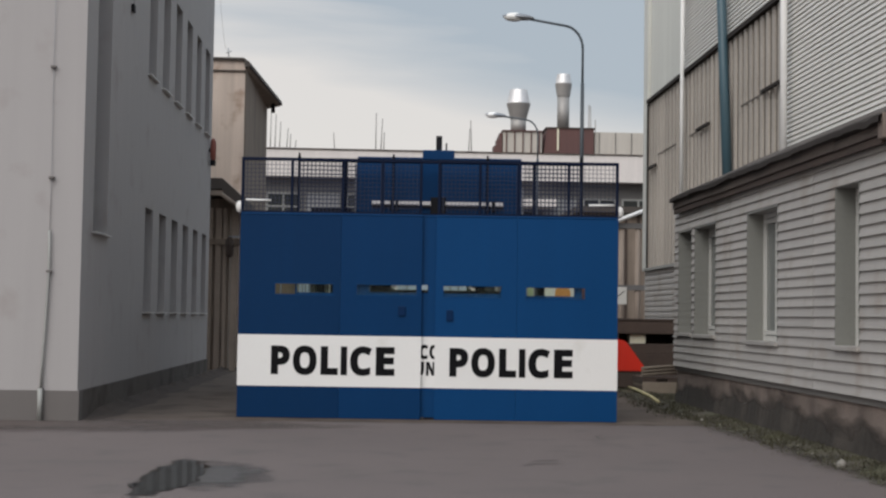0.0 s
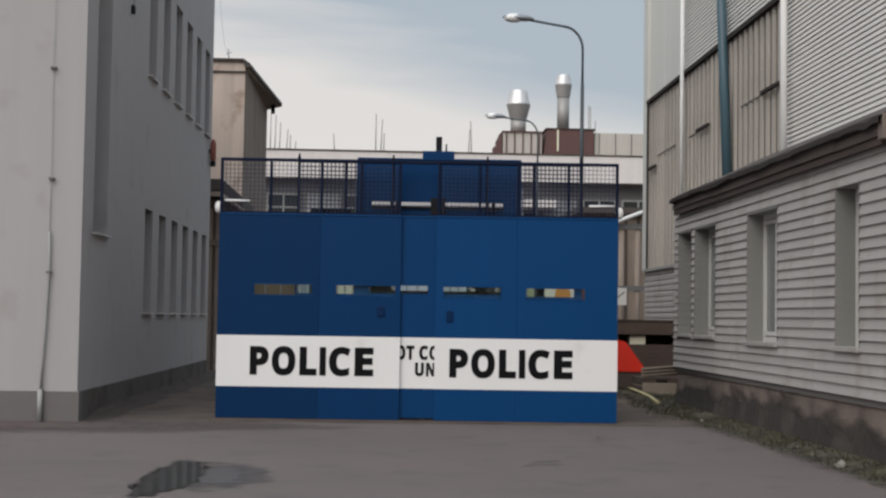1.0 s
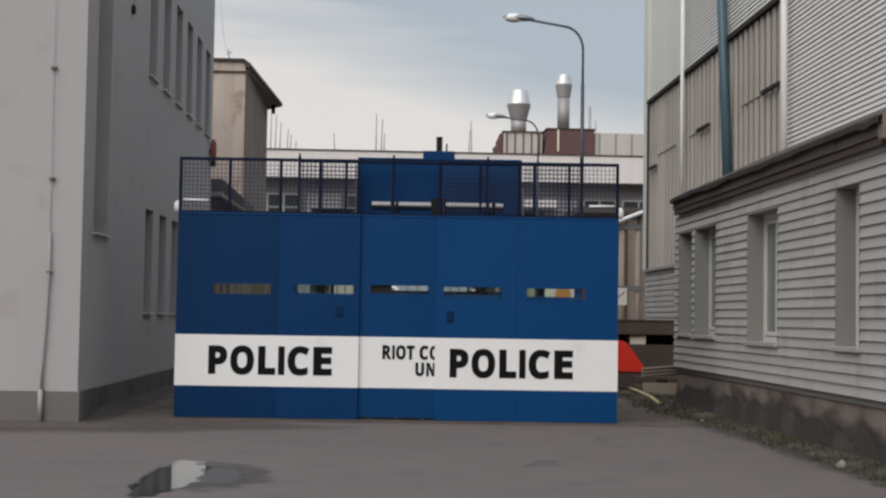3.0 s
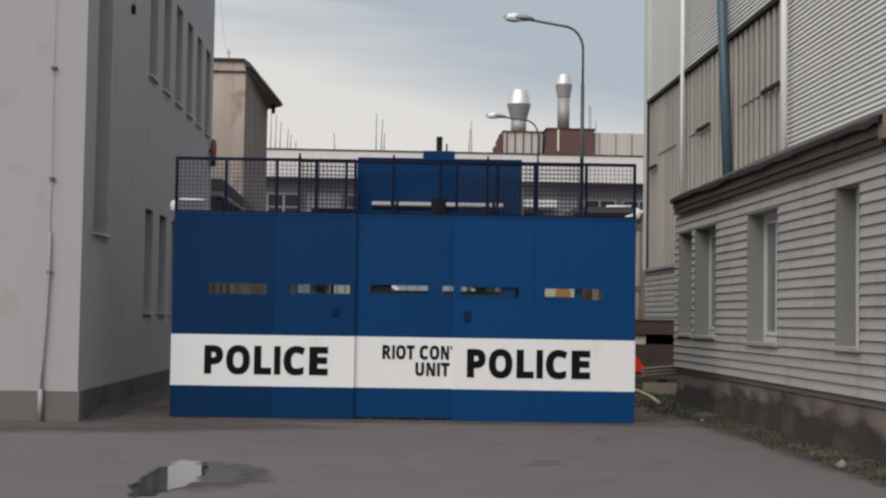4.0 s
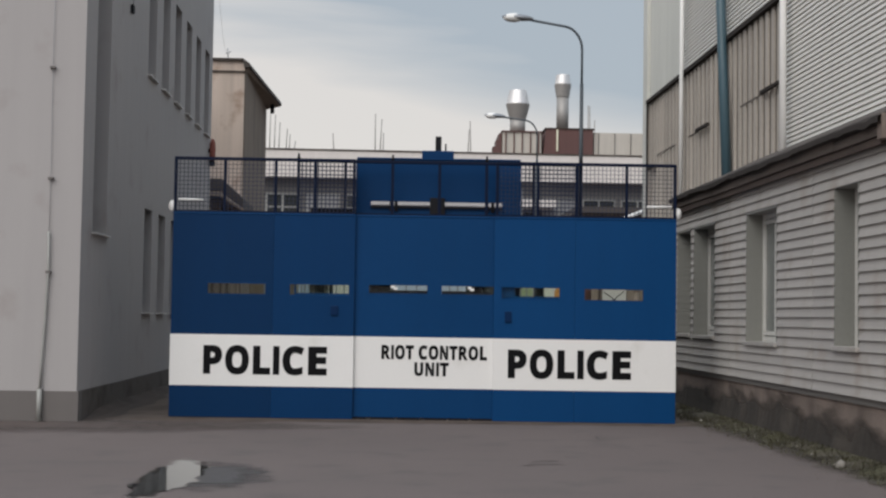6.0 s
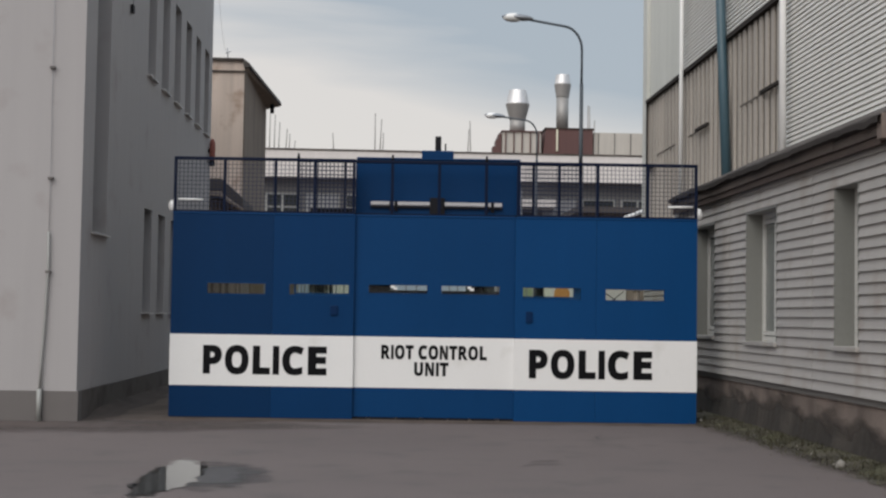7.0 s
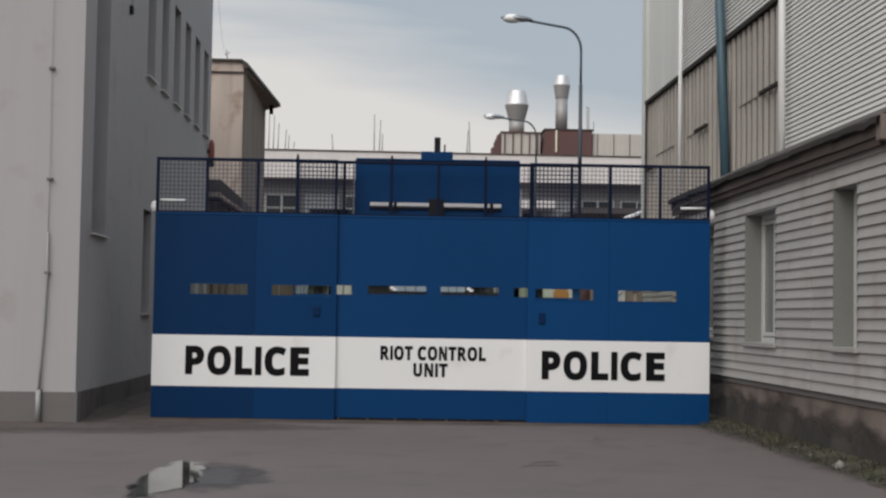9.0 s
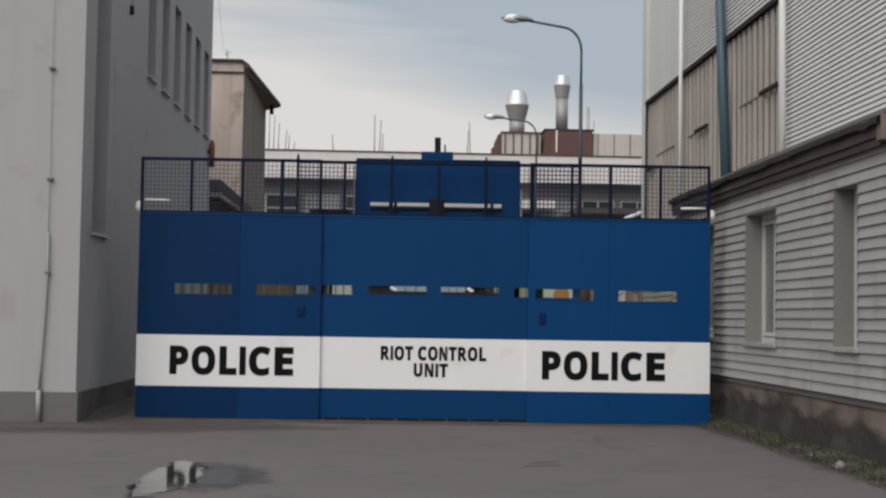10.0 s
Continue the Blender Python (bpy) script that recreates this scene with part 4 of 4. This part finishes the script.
                for q in ((0, 1, 2, 3), (7, 6, 5, 4), (0, 4, 5, 1), (1, 5, 6, 2), (2, 6, 7, 3), (3, 7, 4, 0)):
                    bm.faces.new([v[k] for k in q])
                part("board", bm, SIDING, b)


# ---- things in the gap beside the hall ----
def build_gap():
    b = thing("timber_crate", "dark brown timber crate standing open by the hall", "crate", at=(4.72, 28.0, 0.1))
    part("back", boxes(((0, 0.7, 0), (1.25, 0.74, 1.28))), TIMBER, b)
    for z0, z1 in ((0, 0.12), (0.18, 0.62), (0.62, 0.82), (1.02, 1.28)):
        part("plank", boxes(((0, -0.02, z0), (1.25, 0.02, z1)), bevel=0.006), TIMBER, b)
    for x in (0.0, 1.19):
        part("side", boxes(((x, 0.02, 0), (x + 0.06, 0.7, 1.28))), TIMBER, b)
    part("lid", boxes(((-0.03, -0.04, 1.28), (1.28, 0.76, 1.32)), bevel=0.008), TIMBER, b)
    part("content", boxes(((0.3, 0.1, 0.82), (0.62, 0.5, 1.0)), bevel=0.01), PALE, b, "pale yellow block inside")
    part("floor", boxes(((0.06, 0.02, 0.02), (1.19, 0.7, 0.06))), TIMBER, b)
    bm = bmesh.new()
    pts = [(0, 0), (0.68, 0), (0.25, 0.58), (0.06, 0.63), (0, 0.6)]
    ends = [[bm.verts.new((x, y, z)) for x, z in pts] for y in (0, 0.35)]
    for i in range(len(pts)):
        j = (i + 1) % len(pts)
        bm.faces.new((ends[0][i], ends[0][j], ends[1][j], ends[1][i]))
    bm.faces.new(ends[0])
    bm.faces.new(ends[1][::-1])
    bmesh.ops.bevel(bm, geom=list(bm.edges), offset=0.015, segments=2, affect="EDGES")
    r = tagged(part("red_hopper", bm, RED), "bright red painted steel hopper wedge", "hopper")
    r.location = (4.5, 27.0, 0.40)
    part("skid", boxes(((0, 0.02, -0.31), (0.7, 0.33, -0.02)), bevel=0.01), TIMBER, r)
    p = thing("pallet_stack", "low stack of grey weathered wooden pallets in the weeds", "pallets", at=(4.8, 25.5, 0.09))
    for k in range(2):
        for i in range(5):
            part("slat", boxes(((0, i * 0.22, 0.14 * k + 0.1), (1.0, i * 0.22 + 0.13, 0.14 * k + 0.125)), bevel=0.003), PALE_TIMBER if k != 1 else TIMBER, p)
        for i in range(3):
            part("bearer", boxes(((i * 0.45, 0, 0.14 * k), (i * 0.45 + 0.1, 1.02, 0.14 * k + 0.1))), TIMBER, p)
    bm = bmesh.new()
    for i in range(3):
        tube(bm, [(0, 0, 0.06 * i), (0.9, 0.5, 0.06 * i + 0.05)], 0.03, 6)
    g = tagged(part("loose_stick", bm, PALE_TIMBER), "loose grey sticks lying on the pallets", "sticks")
    g.location = (4.8, 25.6, 0.39)
    bm = bmesh.new()
    tube(bm, [(4.76, 26.7, 0.11), (4.74, 25.9, 0.11), (4.7, 25.2, 0.11), (4.62, 23.8, 0.1), (4.52, 22.6, 0.07)], 0.03, 8)
    tagged(part("hose", bm, PALE_HOSE), "pale yellow hose lying in the weeds", "hose")
    bm = bmesh.new()
    box(bm, (4.78, 25.4, 0.06), (5.62, 25.44, 0.27), 0.006)
    tagged(part("loose_board", bm, PALE_TIMBER), "pale loose board leaning on the pallets", "board")
    h = thing("lean_to_shed", "dark brown weathered shed behind the hall end", "shed")
    part("wall", boxes(((6.6, 46, 0), (12, 50, 4.9))), BROWN_WALL, h)
    part("roof", boxes(((6.4, 45.7, 4.9), (12, 50.2, 5.1))), DARK_ROOF, h)
    for i in range(5):
        part("batten", boxes(((6.75 + 0.42 * i, 45.94, 0.2), (6.83 + 0.42 * i, 45.998, 4.8))), TIMBER, h)
    # pipes and rusty frame far behind
    f = thing("pipe_rack", "rusty steel pipe rack beside the hall end", "pipe rack", at=(7.4, 43, 0))
    for x in (0.0, 0.5, 0.95):
        bm = bmesh.new()
        tube(bm, [(x, 0, 0), (x, 0, 4.3)], 0.08, 8)
        part("column", bm, PORCH_POST if x < 0.9 else DULL, f)
    for z in (1.2, 2.3, 4.2):
        part("beam", boxes(((-0.3, -0.1, z), (1.6, 0.1, z + 0.16))), FAR_WALL, f)
    bm = bmesh.new()
    tube(bm, [(-0.6, -0.2, 4.25), (0.9, -0.2, 4.85)], 0.06, 8)
    part("handrail", bm, WHITE, f, "white diagonal handrail")
    s = thing("notice_board", "pale notice board with an orange-brown round sign", "sign", at=(3.02, 26.0, 0))
    part("panel", boxes(((0, 0, 1.45), (0.66, 0.03, 2.1)), bevel=0.004), CREAM, s)
    bm = bmesh.new()
    lathe(bm, [(0.215, 0), (0.215, 0.008)], (0, 0, 0), 24)
    ring = part("ring", bm, WHITE, s, "white ring round the disc")
    ring.matrix_basis = pose(0.36, 0.004, 1.86, 90)
    bm = bmesh.new()
    lathe(bm, [(0.15, 0), (0.15, 0.012)], (0, 0, 0), 20)
    d = part("disc", bm, ORANGE, s, "orange-brown disc")
    d.matrix_basis = pose(0.36, -0.002, 1.86, 90)
    k = thing("sign_panel", "pale sign panel crossed by dark diagonal marks", "sign", at=(4.14, 26.0, 0))
    part("panel", boxes(((0, 0, 1.68), (0.44, 0.03, 2.0)), bevel=0.004), FRAME_PALE, k)
    part("post", boxes(((0.06, 0.03, 0), (0.11, 0.08, 1.98))), BLACK, k)
    for x, a in ((0.13, 35), (0.29, -40)):
        mark = part("diagonal_mark", boxes(((-0.14, -0.004, -0.008), (0.14, -0.001, 0.008))), BLACK, k)
        mark.matrix_basis = pose(x, 0, 1.84, 0, a, 0)
    for x in (0.05, 0.43):
        part("post", boxes(((x, 0.03, 0), (x + 0.04, 0.07, 2.0))), STEEL, s)
    for x0, x1, y, z, colour, label in ((-2.35, -1.52, 25.4, 2.4, BROWN_SHEET, "goods under a brown sheet on a pallet"), (0.28, 0.84, 25.0, 2.2, FILM_BLUE, "goods wrapped in pale blue film on a pallet"), (1.09, 1.53, 25.0, 2.2, FILM_BLUE, "goods wrapped in pale blue film on a pallet"),
                                       (-0.92, -0.5, 25.2, 2.3, CREAM, "tall cream cabinet behind the barrier"), (-1.45, -1.28, 25.1, 2.3, FILM_BLUE, "narrow pale blue locker behind the barrier"),
                                       (2.42, 2.76, 25.3, 2.2, LIME, "yellow-green tarpaulin bale on a pallet")):
        g = thing("storage_cabinet" if "cabinet" in label or "locker" in label else "pallet_load", label, "cabinet" if "cabinet" in label or "locker" in label else "goods", at=(x0, y, 0))
        part("foot", boxes(((0, 0, 0), (x1 - x0, 0.5, 0.12))), TIMBER, g)
        part("body", boxes(((0, 0, 0.12), (x1 - x0, 0.5, z)), bevel=0.02), colour, g)
        for k in range(1, 3):
            part("strap", boxes((((x1 - x0) * k / 3 - 0.012, -0.006, 0.13), ((x1 - x0) * k / 3 + 0.012, -0.001, z - 0.03))), STEEL, g)
    bm = bmesh.new()
    tube(bm, [(0, 0, 0), (0, 0, 2.5)], 0.03, 8)
    q = tagged(part("white_post", bm, WHITE_PIPE), "slim white post behind the barrier", "post")
    q.location = (-1.045, 24.9, 0)
    rng = random.Random(21)
    for x, w in ((-1.13, 0.36), (0.0, 0.4), (1.75, 0.34)):
        v = thing("shrub", "dark green leafy shrub behind the barrier", "shrub", "shrubs behind the barrier", at=(x, 26.6, 0))
        bm = bmesh.new()
        for k in range(6):
            tube(bm, [(0, 0, 0), (rng.uniform(-w, w) * 0.5, rng.uniform(-0.2, 0.2), 1.2), (rng.uniform(-w, w), rng.uniform(-0.3, 0.3), 2.3)], [0.02, 0.014, 0.005], 5)
        part("stem", bm, TIMBER, v)
        bm = bmesh.new()
        for k in range(2200):
            p = Vector((rng.gauss(0, 0.55) * w, rng.gauss(0, 0.16), rng.uniform(0.5, 2.5)))
            a, t = rng.uniform(0, 6.3), rng.uniform(-0.7, 0.7)
            u = Vector((math.cos(a), math.sin(a), t)) * 0.05
            n = Vector((-math.sin(a), math.cos(a), rng.uniform(-0.5, 0.5))) * 0.02
            bm.faces.new([bm.verts.new(c) for c in (p - u, p + n, p + u, p - n)])
        tagged(part("foliage", bm, LEAF, v), kind="stuff")
    w = thing("fuel_drum", "red-brown steel drum on a trestle behind the barrier", "drum", at=(3.78, 26.2, 0))
    bm = bmesh.new()
    lathe(bm, [(0.17, 1.5), (0.18, 1.52), (0.17, 1.8), (0.18, 1.82), (0.17, 2.2)], (0, 0, 0), 16)
    part("drum", bm, RUST, w)
    part("trestle", boxes(((-0.2, -0.2, 1.44), (0.2, 0.2, 1.498)), ((-0.18, -0.18, 0), (-0.12, -0.12, 1.44)), ((0.12, -0.18, 0), (0.18, -0.12, 1.44)), ((-0.18, 0.12, 0), (-0.12, 0.18, 1.44)), ((0.12, 0.12, 0), (0.18, 0.18, 1.44))), STEEL, w)


# ---- mobile police barrier ----
PY, CY = 19.2, 19.252           # front of the sliding wings, front of the middle shield
TOP, STRIPE0, STRIPE1, RAIL = 2.755, 0.431, 1.122, 3.51
WING, MID0, MID1 = 2.475, -1.164, 2.744


def wall_plate(name, parent, x0, x1, slots, seam, y=0.0, thick=0.045, first=None, second=None):
    """An armoured plate of one or two sheets with vision slots, a white stripe, glass and a folded top edge, in its own space."""
    plate, foot = None, 0.035 if y else 0.008
    for a0, a1 in ((x0, seam), (seam + 0.003, x1)) if seam else ((x0, x1),):
        holes = [(a - a0, c - a0, z0 - foot, z1 - foot) for a, c, z0, z1 in slots if a0 < a < a1]
        bm = pierced((a0, y, foot), (1, 0, 0), (0, 0, 1), (0, 1, 0), a1 - a0, TOP - foot, thick, holes)
        if plate is None:
            plate = part(name, bm, first or BLUE, parent)
        else:
            part("armour_sheet", bm, second or BLUE, plate)
    part("white_stripe", boxes(((x0 + 0.002, y - 0.004, STRIPE0), (x1 - 0.002, y, STRIPE1))), WHITE, plate, "white painted stripe")
    if not y:
        for x in (x0, x1):
            part("stripe_edge", boxes(((x - 0.003, y - 0.003, STRIPE0), (x + 0.003, y + 0.042, STRIPE1))), WHITE, plate)
    for a, c, z0, z1 in slots:
        g = part("slot_glass", boxes(((a, y + 0.02, z0), (c, y + 0.026, z1))), SLOT_GLASS, plate, "narrow vision slot glass")
        g.visible_shadow = False
        part("slot_frame", boxes(((a - 0.02, y - 0.003, z1), (c + 0.02, y - 0.0005, z1 + 0.014)), ((a - 0.02, y - 0.003, z0 - 0.014), (c + 0.02, y - 0.0005, z0))), BLUE, plate)
    part("top_lip", boxes(((x0, y - 0.008, TOP), (x1, y + 0.09, TOP + 0.025)), bevel=0.004), BLUE, plate)
    if y:
        rng, x = random.Random(2), x0
        while x < x1 - 0.1:
            e = min(x + rng.uniform(0.2, 0.45), x1)
            part("skirt", boxes(((x, y + 0.006, 0.001), (e - rng.uniform(0.03, 0.07), y + 0.03, 0.035))), BLACK, plate, "black rubber skirt")
            x = e
    else:
        part("skirt", boxes(((x0 + 0.02, y + 0.046, 0.001), (x1 - 0.02, y + 0.06, 0.06))), BLACK, plate, "black rubber skirt")
    return plate


def railing(plate, posts, y, knobs=(), bare=None, w=0.0034):
    """Posts, top rail and woven mesh above a plate."""
    x0, x1 = posts[0], posts[-1]
    for x in posts:
        p = part("rail_post", boxes(((x - 0.02, y, TOP + 0.025), (x + 0.02, y + 0.04, RAIL - 0.02)), bevel=0.004), BLUE_DARK, plate)
    part("top_rail", boxes(((x0 - 0.02, y - 0.002, RAIL - 0.02), (x1 + 0.02, y + 0.042, RAIL + 0.022)), bevel=0.006), BLUE_DARK, plate)
    part("bottom_rail", boxes(((x0 + 0.02, y + 0.01, TOP + 0.026), (x1 - 0.02, y + 0.03, TOP + 0.05))), BLUE_DARK, plate)
    bm = bmesh.new()
    pitch = 0.054
    n = int((x1 - x0) / pitch)
    for i in range(1, n):
        x = x0 + (x1 - x0) * i / n
        if bare and bare[0] < x < bare[1]:
            continue
        box(bm, (x - w, y + 0.018, TOP + 0.05), (x + w, y + 0.026, RAIL - 0.02))
    m = int((RAIL - TOP - 0.06) / pitch)
    for j in range(1, m):
        z = TOP + 0.05 + (RAIL - TOP - 0.07) * j / m
        for a, c in (((x0, bare[0]), (bare[1], x1)) if bare else ((x0, x1),)):
            box(bm, (a, y + 0.014, z - w), (c, y + 0.0178, z + w))
    tagged(part("wire_mesh", bm, MESH, plate, "dark blue wire mesh"), kind="stuff")
    for x in knobs:
        bm = bmesh.new()
        lathe(bm, [(0.022, 0), (0.022, 0.03), (0.014, 0.05), (0.014, 0.08)], (x, y + 0.02, RAIL + 0.022), 10)
        part("rail_knob", bm, BLACK, plate)


def wing_fittings(plate, edge, side):
    """Corner lamp and white strut at the outer end; lock plate at the inner end."""
    bm = bmesh.new()
    lathe(bm, [(0.02, -0.08), (0.045, -0.06), (0.06, 0.0), (0.045, 0.06), (0.02, 0.08)], (edge + side * 0.02, 0.06, TOP + 0.1), 12)
    part("corner_lamp", bm, WHITE, plate, "small white corner lamp")
    bm = bmesh.new()
    a = edge - side * 0.07
    tube(bm, [(a, -0.03, TOP + 0.19), (a - side * 0.34, -0.03, TOP + 0.185)], 0.016, 8)
    for q in (0.04, 0.3):
        x = a - side * q
        box(bm, (x - 0.01, -0.03, TOP + 0.18), (x + 0.01, 0.02, TOP + 0.195))
    part("strut", bm, WHITE, plate, "short white strut")


def build_barrier():
    b = thing("riot_barrier", "wide mobile barrier of blue armour plates with white stripe and railing", "barrier")
    b.matrix_basis = pose(-3.27, PY, 0, 0, 0, -2.0) @ pose(3.27, -PY, 0)      # not quite square to the lane
    mid_slots = [(-1.14, -0.36, 1.70, 1.825), (-0.15, 0.645, 1.715, 1.825), (0.841, 1.629, 1.715, 1.825), (1.836, 2.635, 1.70, 1.825)]
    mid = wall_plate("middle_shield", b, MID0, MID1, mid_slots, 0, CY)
    lettering("lettering", "RIOT CONTROL", 1.432, 0.19, mid, pose(0.035, CY - 0.0065, 0.822, 90), 0.03, "black lettering reading RIOT CONTROL")
    lettering("lettering", "UNIT", 0.465, 0.185, mid, pose(0.485, CY - 0.0065, 0.598, 90), 0.03, "black lettering reading UNIT")
    railing(mid, [MID0 + 0.02 + i * (MID1 - MID0 - 0.04) / 6 for i in range(7)], CY + 0.04, [MID0 + 0.02 + i * (MID1 - MID0 - 0.04) / 6 for i in (0, 2, 4, 6)], (-0.33, 1.915), 0.0048)
    # White blocks added for the bright spots in the middle slots.
    for x in (0.19, 1.232):
        white_bits = boxes(((x - 0.04, CY + 0.004, 1.785), (x + 0.015, CY + 0.018, 1.822)), ((x - 0.005, CY + 0.005, 1.762), (x + 0.05, CY + 0.017, 1.796)), bevel=0.004)
        part("port_lever", white_bits, WHITE_PIPE, mid, "small white blocks in the port")
    for x in (-0.15, 0.845):
        part("port_ledge", boxes(((x, CY + 0.046, 1.68), (x + 0.795, CY + 0.2, 1.757))), BLACK, mid)
    # Black plates added to darken parts of the middle slots.
    for x0, x1 in ((-0.14, 0.14), (1.29, 1.42)):
        part("port_shutter", boxes(((x0, CY + 0.06, 1.66), (x1, CY + 0.075, 1.86)), bevel=0.003), BLACK, mid, "dark plate behind the vision slot")
    for x, w in ((-0.90, 0.13), (-0.70, 0.05), (-0.27, 0.08), (2.143, 0.1), (2.675, 0.06)):
        part("frame_post", boxes(((x, CY + 0.12, 0), (x + w, CY + 0.2, 2.69))), BLACK, b, "dark frame post behind the shield")
    # lookout cabin above the shield
    y = 19.6
    cab = part("lookout_cabin", pierced((-0.37, y, 2.5), (1, 0, 0), (0, 0, 1), (0, 1, 0), 2.295, 1.08, 0.03, [(0.21, 2.037, 0.435, 0.495)]), MID_BLUE, b, "blue lookout cabin plate with a vision slot")
    part("cabin_side", boxes(((-0.37, y + 0.03, 2.5), (-0.34, y + 1.1, 3.56))), MID_BLUE, cab)
    part("cabin_side", boxes(((1.895, y + 0.03, 2.5), (1.925, y + 1.1, 3.56))), MID_BLUE, cab)
    part("cabin_roof", boxes(((-0.36, y - 0.02, 3.58), (1.915, y + 1.1, 3.605)), bevel=0.005), MID_BLUE, cab)
    for x, z in ((-0.40, 3.5), (1.927, 3.2)):
        part("cabin_edge", boxes(((x, y - 0.03, 2.78), (x + 0.022, y, z))), STEEL, cab, "pale edge strip")
    part("cabin_edge", boxes(((-0.378, y - 0.03, 2.805), (1.927, y - 0.002, 2.82))), STEEL, cab, "pale edge strip")
    g = part("slot_glass", boxes(((-0.16, y + 0.012, 2.935), (1.668, y + 0.016, 2.995))), CABIN_GLASS, cab, "narrow vision slot glass")
    g.visible_shadow = False
    for x in (0.1, 0.17, 1.43, 1.51):
        part("slot_bracket", boxes(((x, y - 0.03, 2.86), (x + 0.045, y - 0.002, 3.0)), bevel=0.004), BLACK, cab)
    part("slot_shelf", boxes(((-0.16, y - 0.04, 2.905), (1.668, y - 0.002, 2.93))), BLACK, cab, "dark ledge under the slot")
    part("slot_block", boxes(((0.66, y - 0.05, 2.80), (0.87, y - 0.002, 3.05)), bevel=0.01), BLACK, cab, "black block across the slot")
    hat = part("hatch", boxes(((0.54, y + 0.05, 3.605), (0.985, y + 0.5, 3.72)), bevel=0.012), MID_BLUE, cab, "raised roof hatch")
    bm = bmesh.new()
    box(bm, (0.725, y + 0.12, 3.72), (0.81, y + 0.2, 3.93), 0.01)
    part("sensor_mast", bm, BLACK, hat, "short black sensor mast")
    bm = bmesh.new()
    tube(bm, [(0.87, y + 0.15, 3.71), (0.87, y + 0.15, 3.83)], 0.012, 6)
    part("aerial", bm, BLACK, hat)
    part("equipment_box", boxes(((-0.98, CY + 0.16, 2.74), (-0.42, CY + 0.34, 2.88)), bevel=0.02), BLACK, b, "black equipment box behind the railing")
    part("equipment_shelf", boxes(((-1.1, CY + 0.045, 2.70), (2.67, CY + 0.36, 2.74))), BLUE_DARK, b)
    for x in (-0.3, 1.85):
        part("support_leg", boxes(((x, y + 0.03, 0), (x + 0.08, y + 0.13, 2.5))), BLUE_DARK, b)
    for x in (-0.3, 1.85):
        part("cross_beam", boxes(((x, CY + 0.05, 2.3), (x + 0.08, y + 0.03, 2.38))), BLUE_DARK, b)
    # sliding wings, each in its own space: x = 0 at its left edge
    # Left sheets painted darker for the office's shade, besides their own tint.
    left = wall_plate("sliding_wing", b, 0, WING, [(0.49, 1.27, 1.675, 1.815), (1.60, 2.40, 1.675, 1.815)], 1.37, first=SHADED_BLUE, second=MID_BLUE)
    lettering("lettering", "POLICE", 1.67, 0.385, left, pose(0.452, -0.0065, 0.59, 90), 0.03, "bold black lettering reading POLICE")
    railing(left, [0.02, 0.69, 1.38, 1.92, WING - 0.03], 0.0)
    wing_fittings(left, 0.0, -1)
    part("lock_plate", boxes(((2.16, -0.02, 1.4), (2.26, -0.0005, 1.53)), bevel=0.008), LOCK, left, "dark blue lock plate")
    # Right wing painted paler for the stronger light on that side.
    right = wall_plate("sliding_wing", b, 0, WING, [(0.108, 0.893, 1.67, 1.815), (1.232, 2.028, 1.665, 1.81)], 1.1, first=LIT_BLUE, second=LIT_BLUE)
    lettering("lettering", "POLICE", 1.67, 0.385, right, pose(0.2, -0.0065, 0.592, 90), 0.03, "bold black lettering reading POLICE")
    railing(right, [0.03, 0.585, 1.11, 1.795, WING - 0.02], 0.0)
    wing_fittings(right, WING, 1)
    part("lock_plate", boxes(((0.15, -0.02, 1.34), (0.24, -0.0005, 1.49)), bevel=0.008), LOCK, right, "dark blue lock plate")
    tagged(left, "sliding blue armour wing with a white stripe")
    tagged(right, "sliding blue armour wing with a white stripe")
    return left, right


build_ground()
build_puddle()
build_clod()
build_cracks()
build_grime()
build_lane()
build_verge()
build_office()
build_siren()
build_tower()
build_cable()
build_far()
build_lamp(4.42, 31.0, 1.77, 8.09, "tall grey street lamp with a curved arm, unlit")
build_lamp(5.1, 46.0, 1.72, 8.05, "tall grey unlit street lamp farther down the lane")
build_hall()
build_gap()
left_wing, right_wing = build_barrier()
build_annex()


def motions():
    """The left wing slides out, stops, then the right wing, then the left one again."""
    lefts = ((0, -1.916), (0.5, -2.062), (1, -2.201), (1.5, -2.348), (2, -2.492), (2.5, -2.631), (3.0, -2.765), (3.2, -2.811), (3.35, -2.819), (4, -2.820),
             (5, -2.820), (6, -2.821), (7, -2.822), (7.8, -2.823), (8, -2.839), (8.5, -2.936), (9, -3.049), (9.5, -3.160), (10, -3.265))
    rights = ((0, 3.224), (1, 3.224), (2, 3.224), (3.1, 3.224), (3.25, 3.240), (4, 3.458), (4.5, 3.604), (5, 3.749), (5.5, 3.881), (6.2, 4.084), (7, 4.314), (7.5, 4.455), (7.65, 4.491), (7.75, 4.497), (8.5, 4.497), (10, 4.497))
    walk(left_wing, [(t, pose(x, PY, 0)) for t, x in lefts])
    walk(right_wing, [(t, pose(x - WING, PY, 0)) for t, x in rights])


motions()
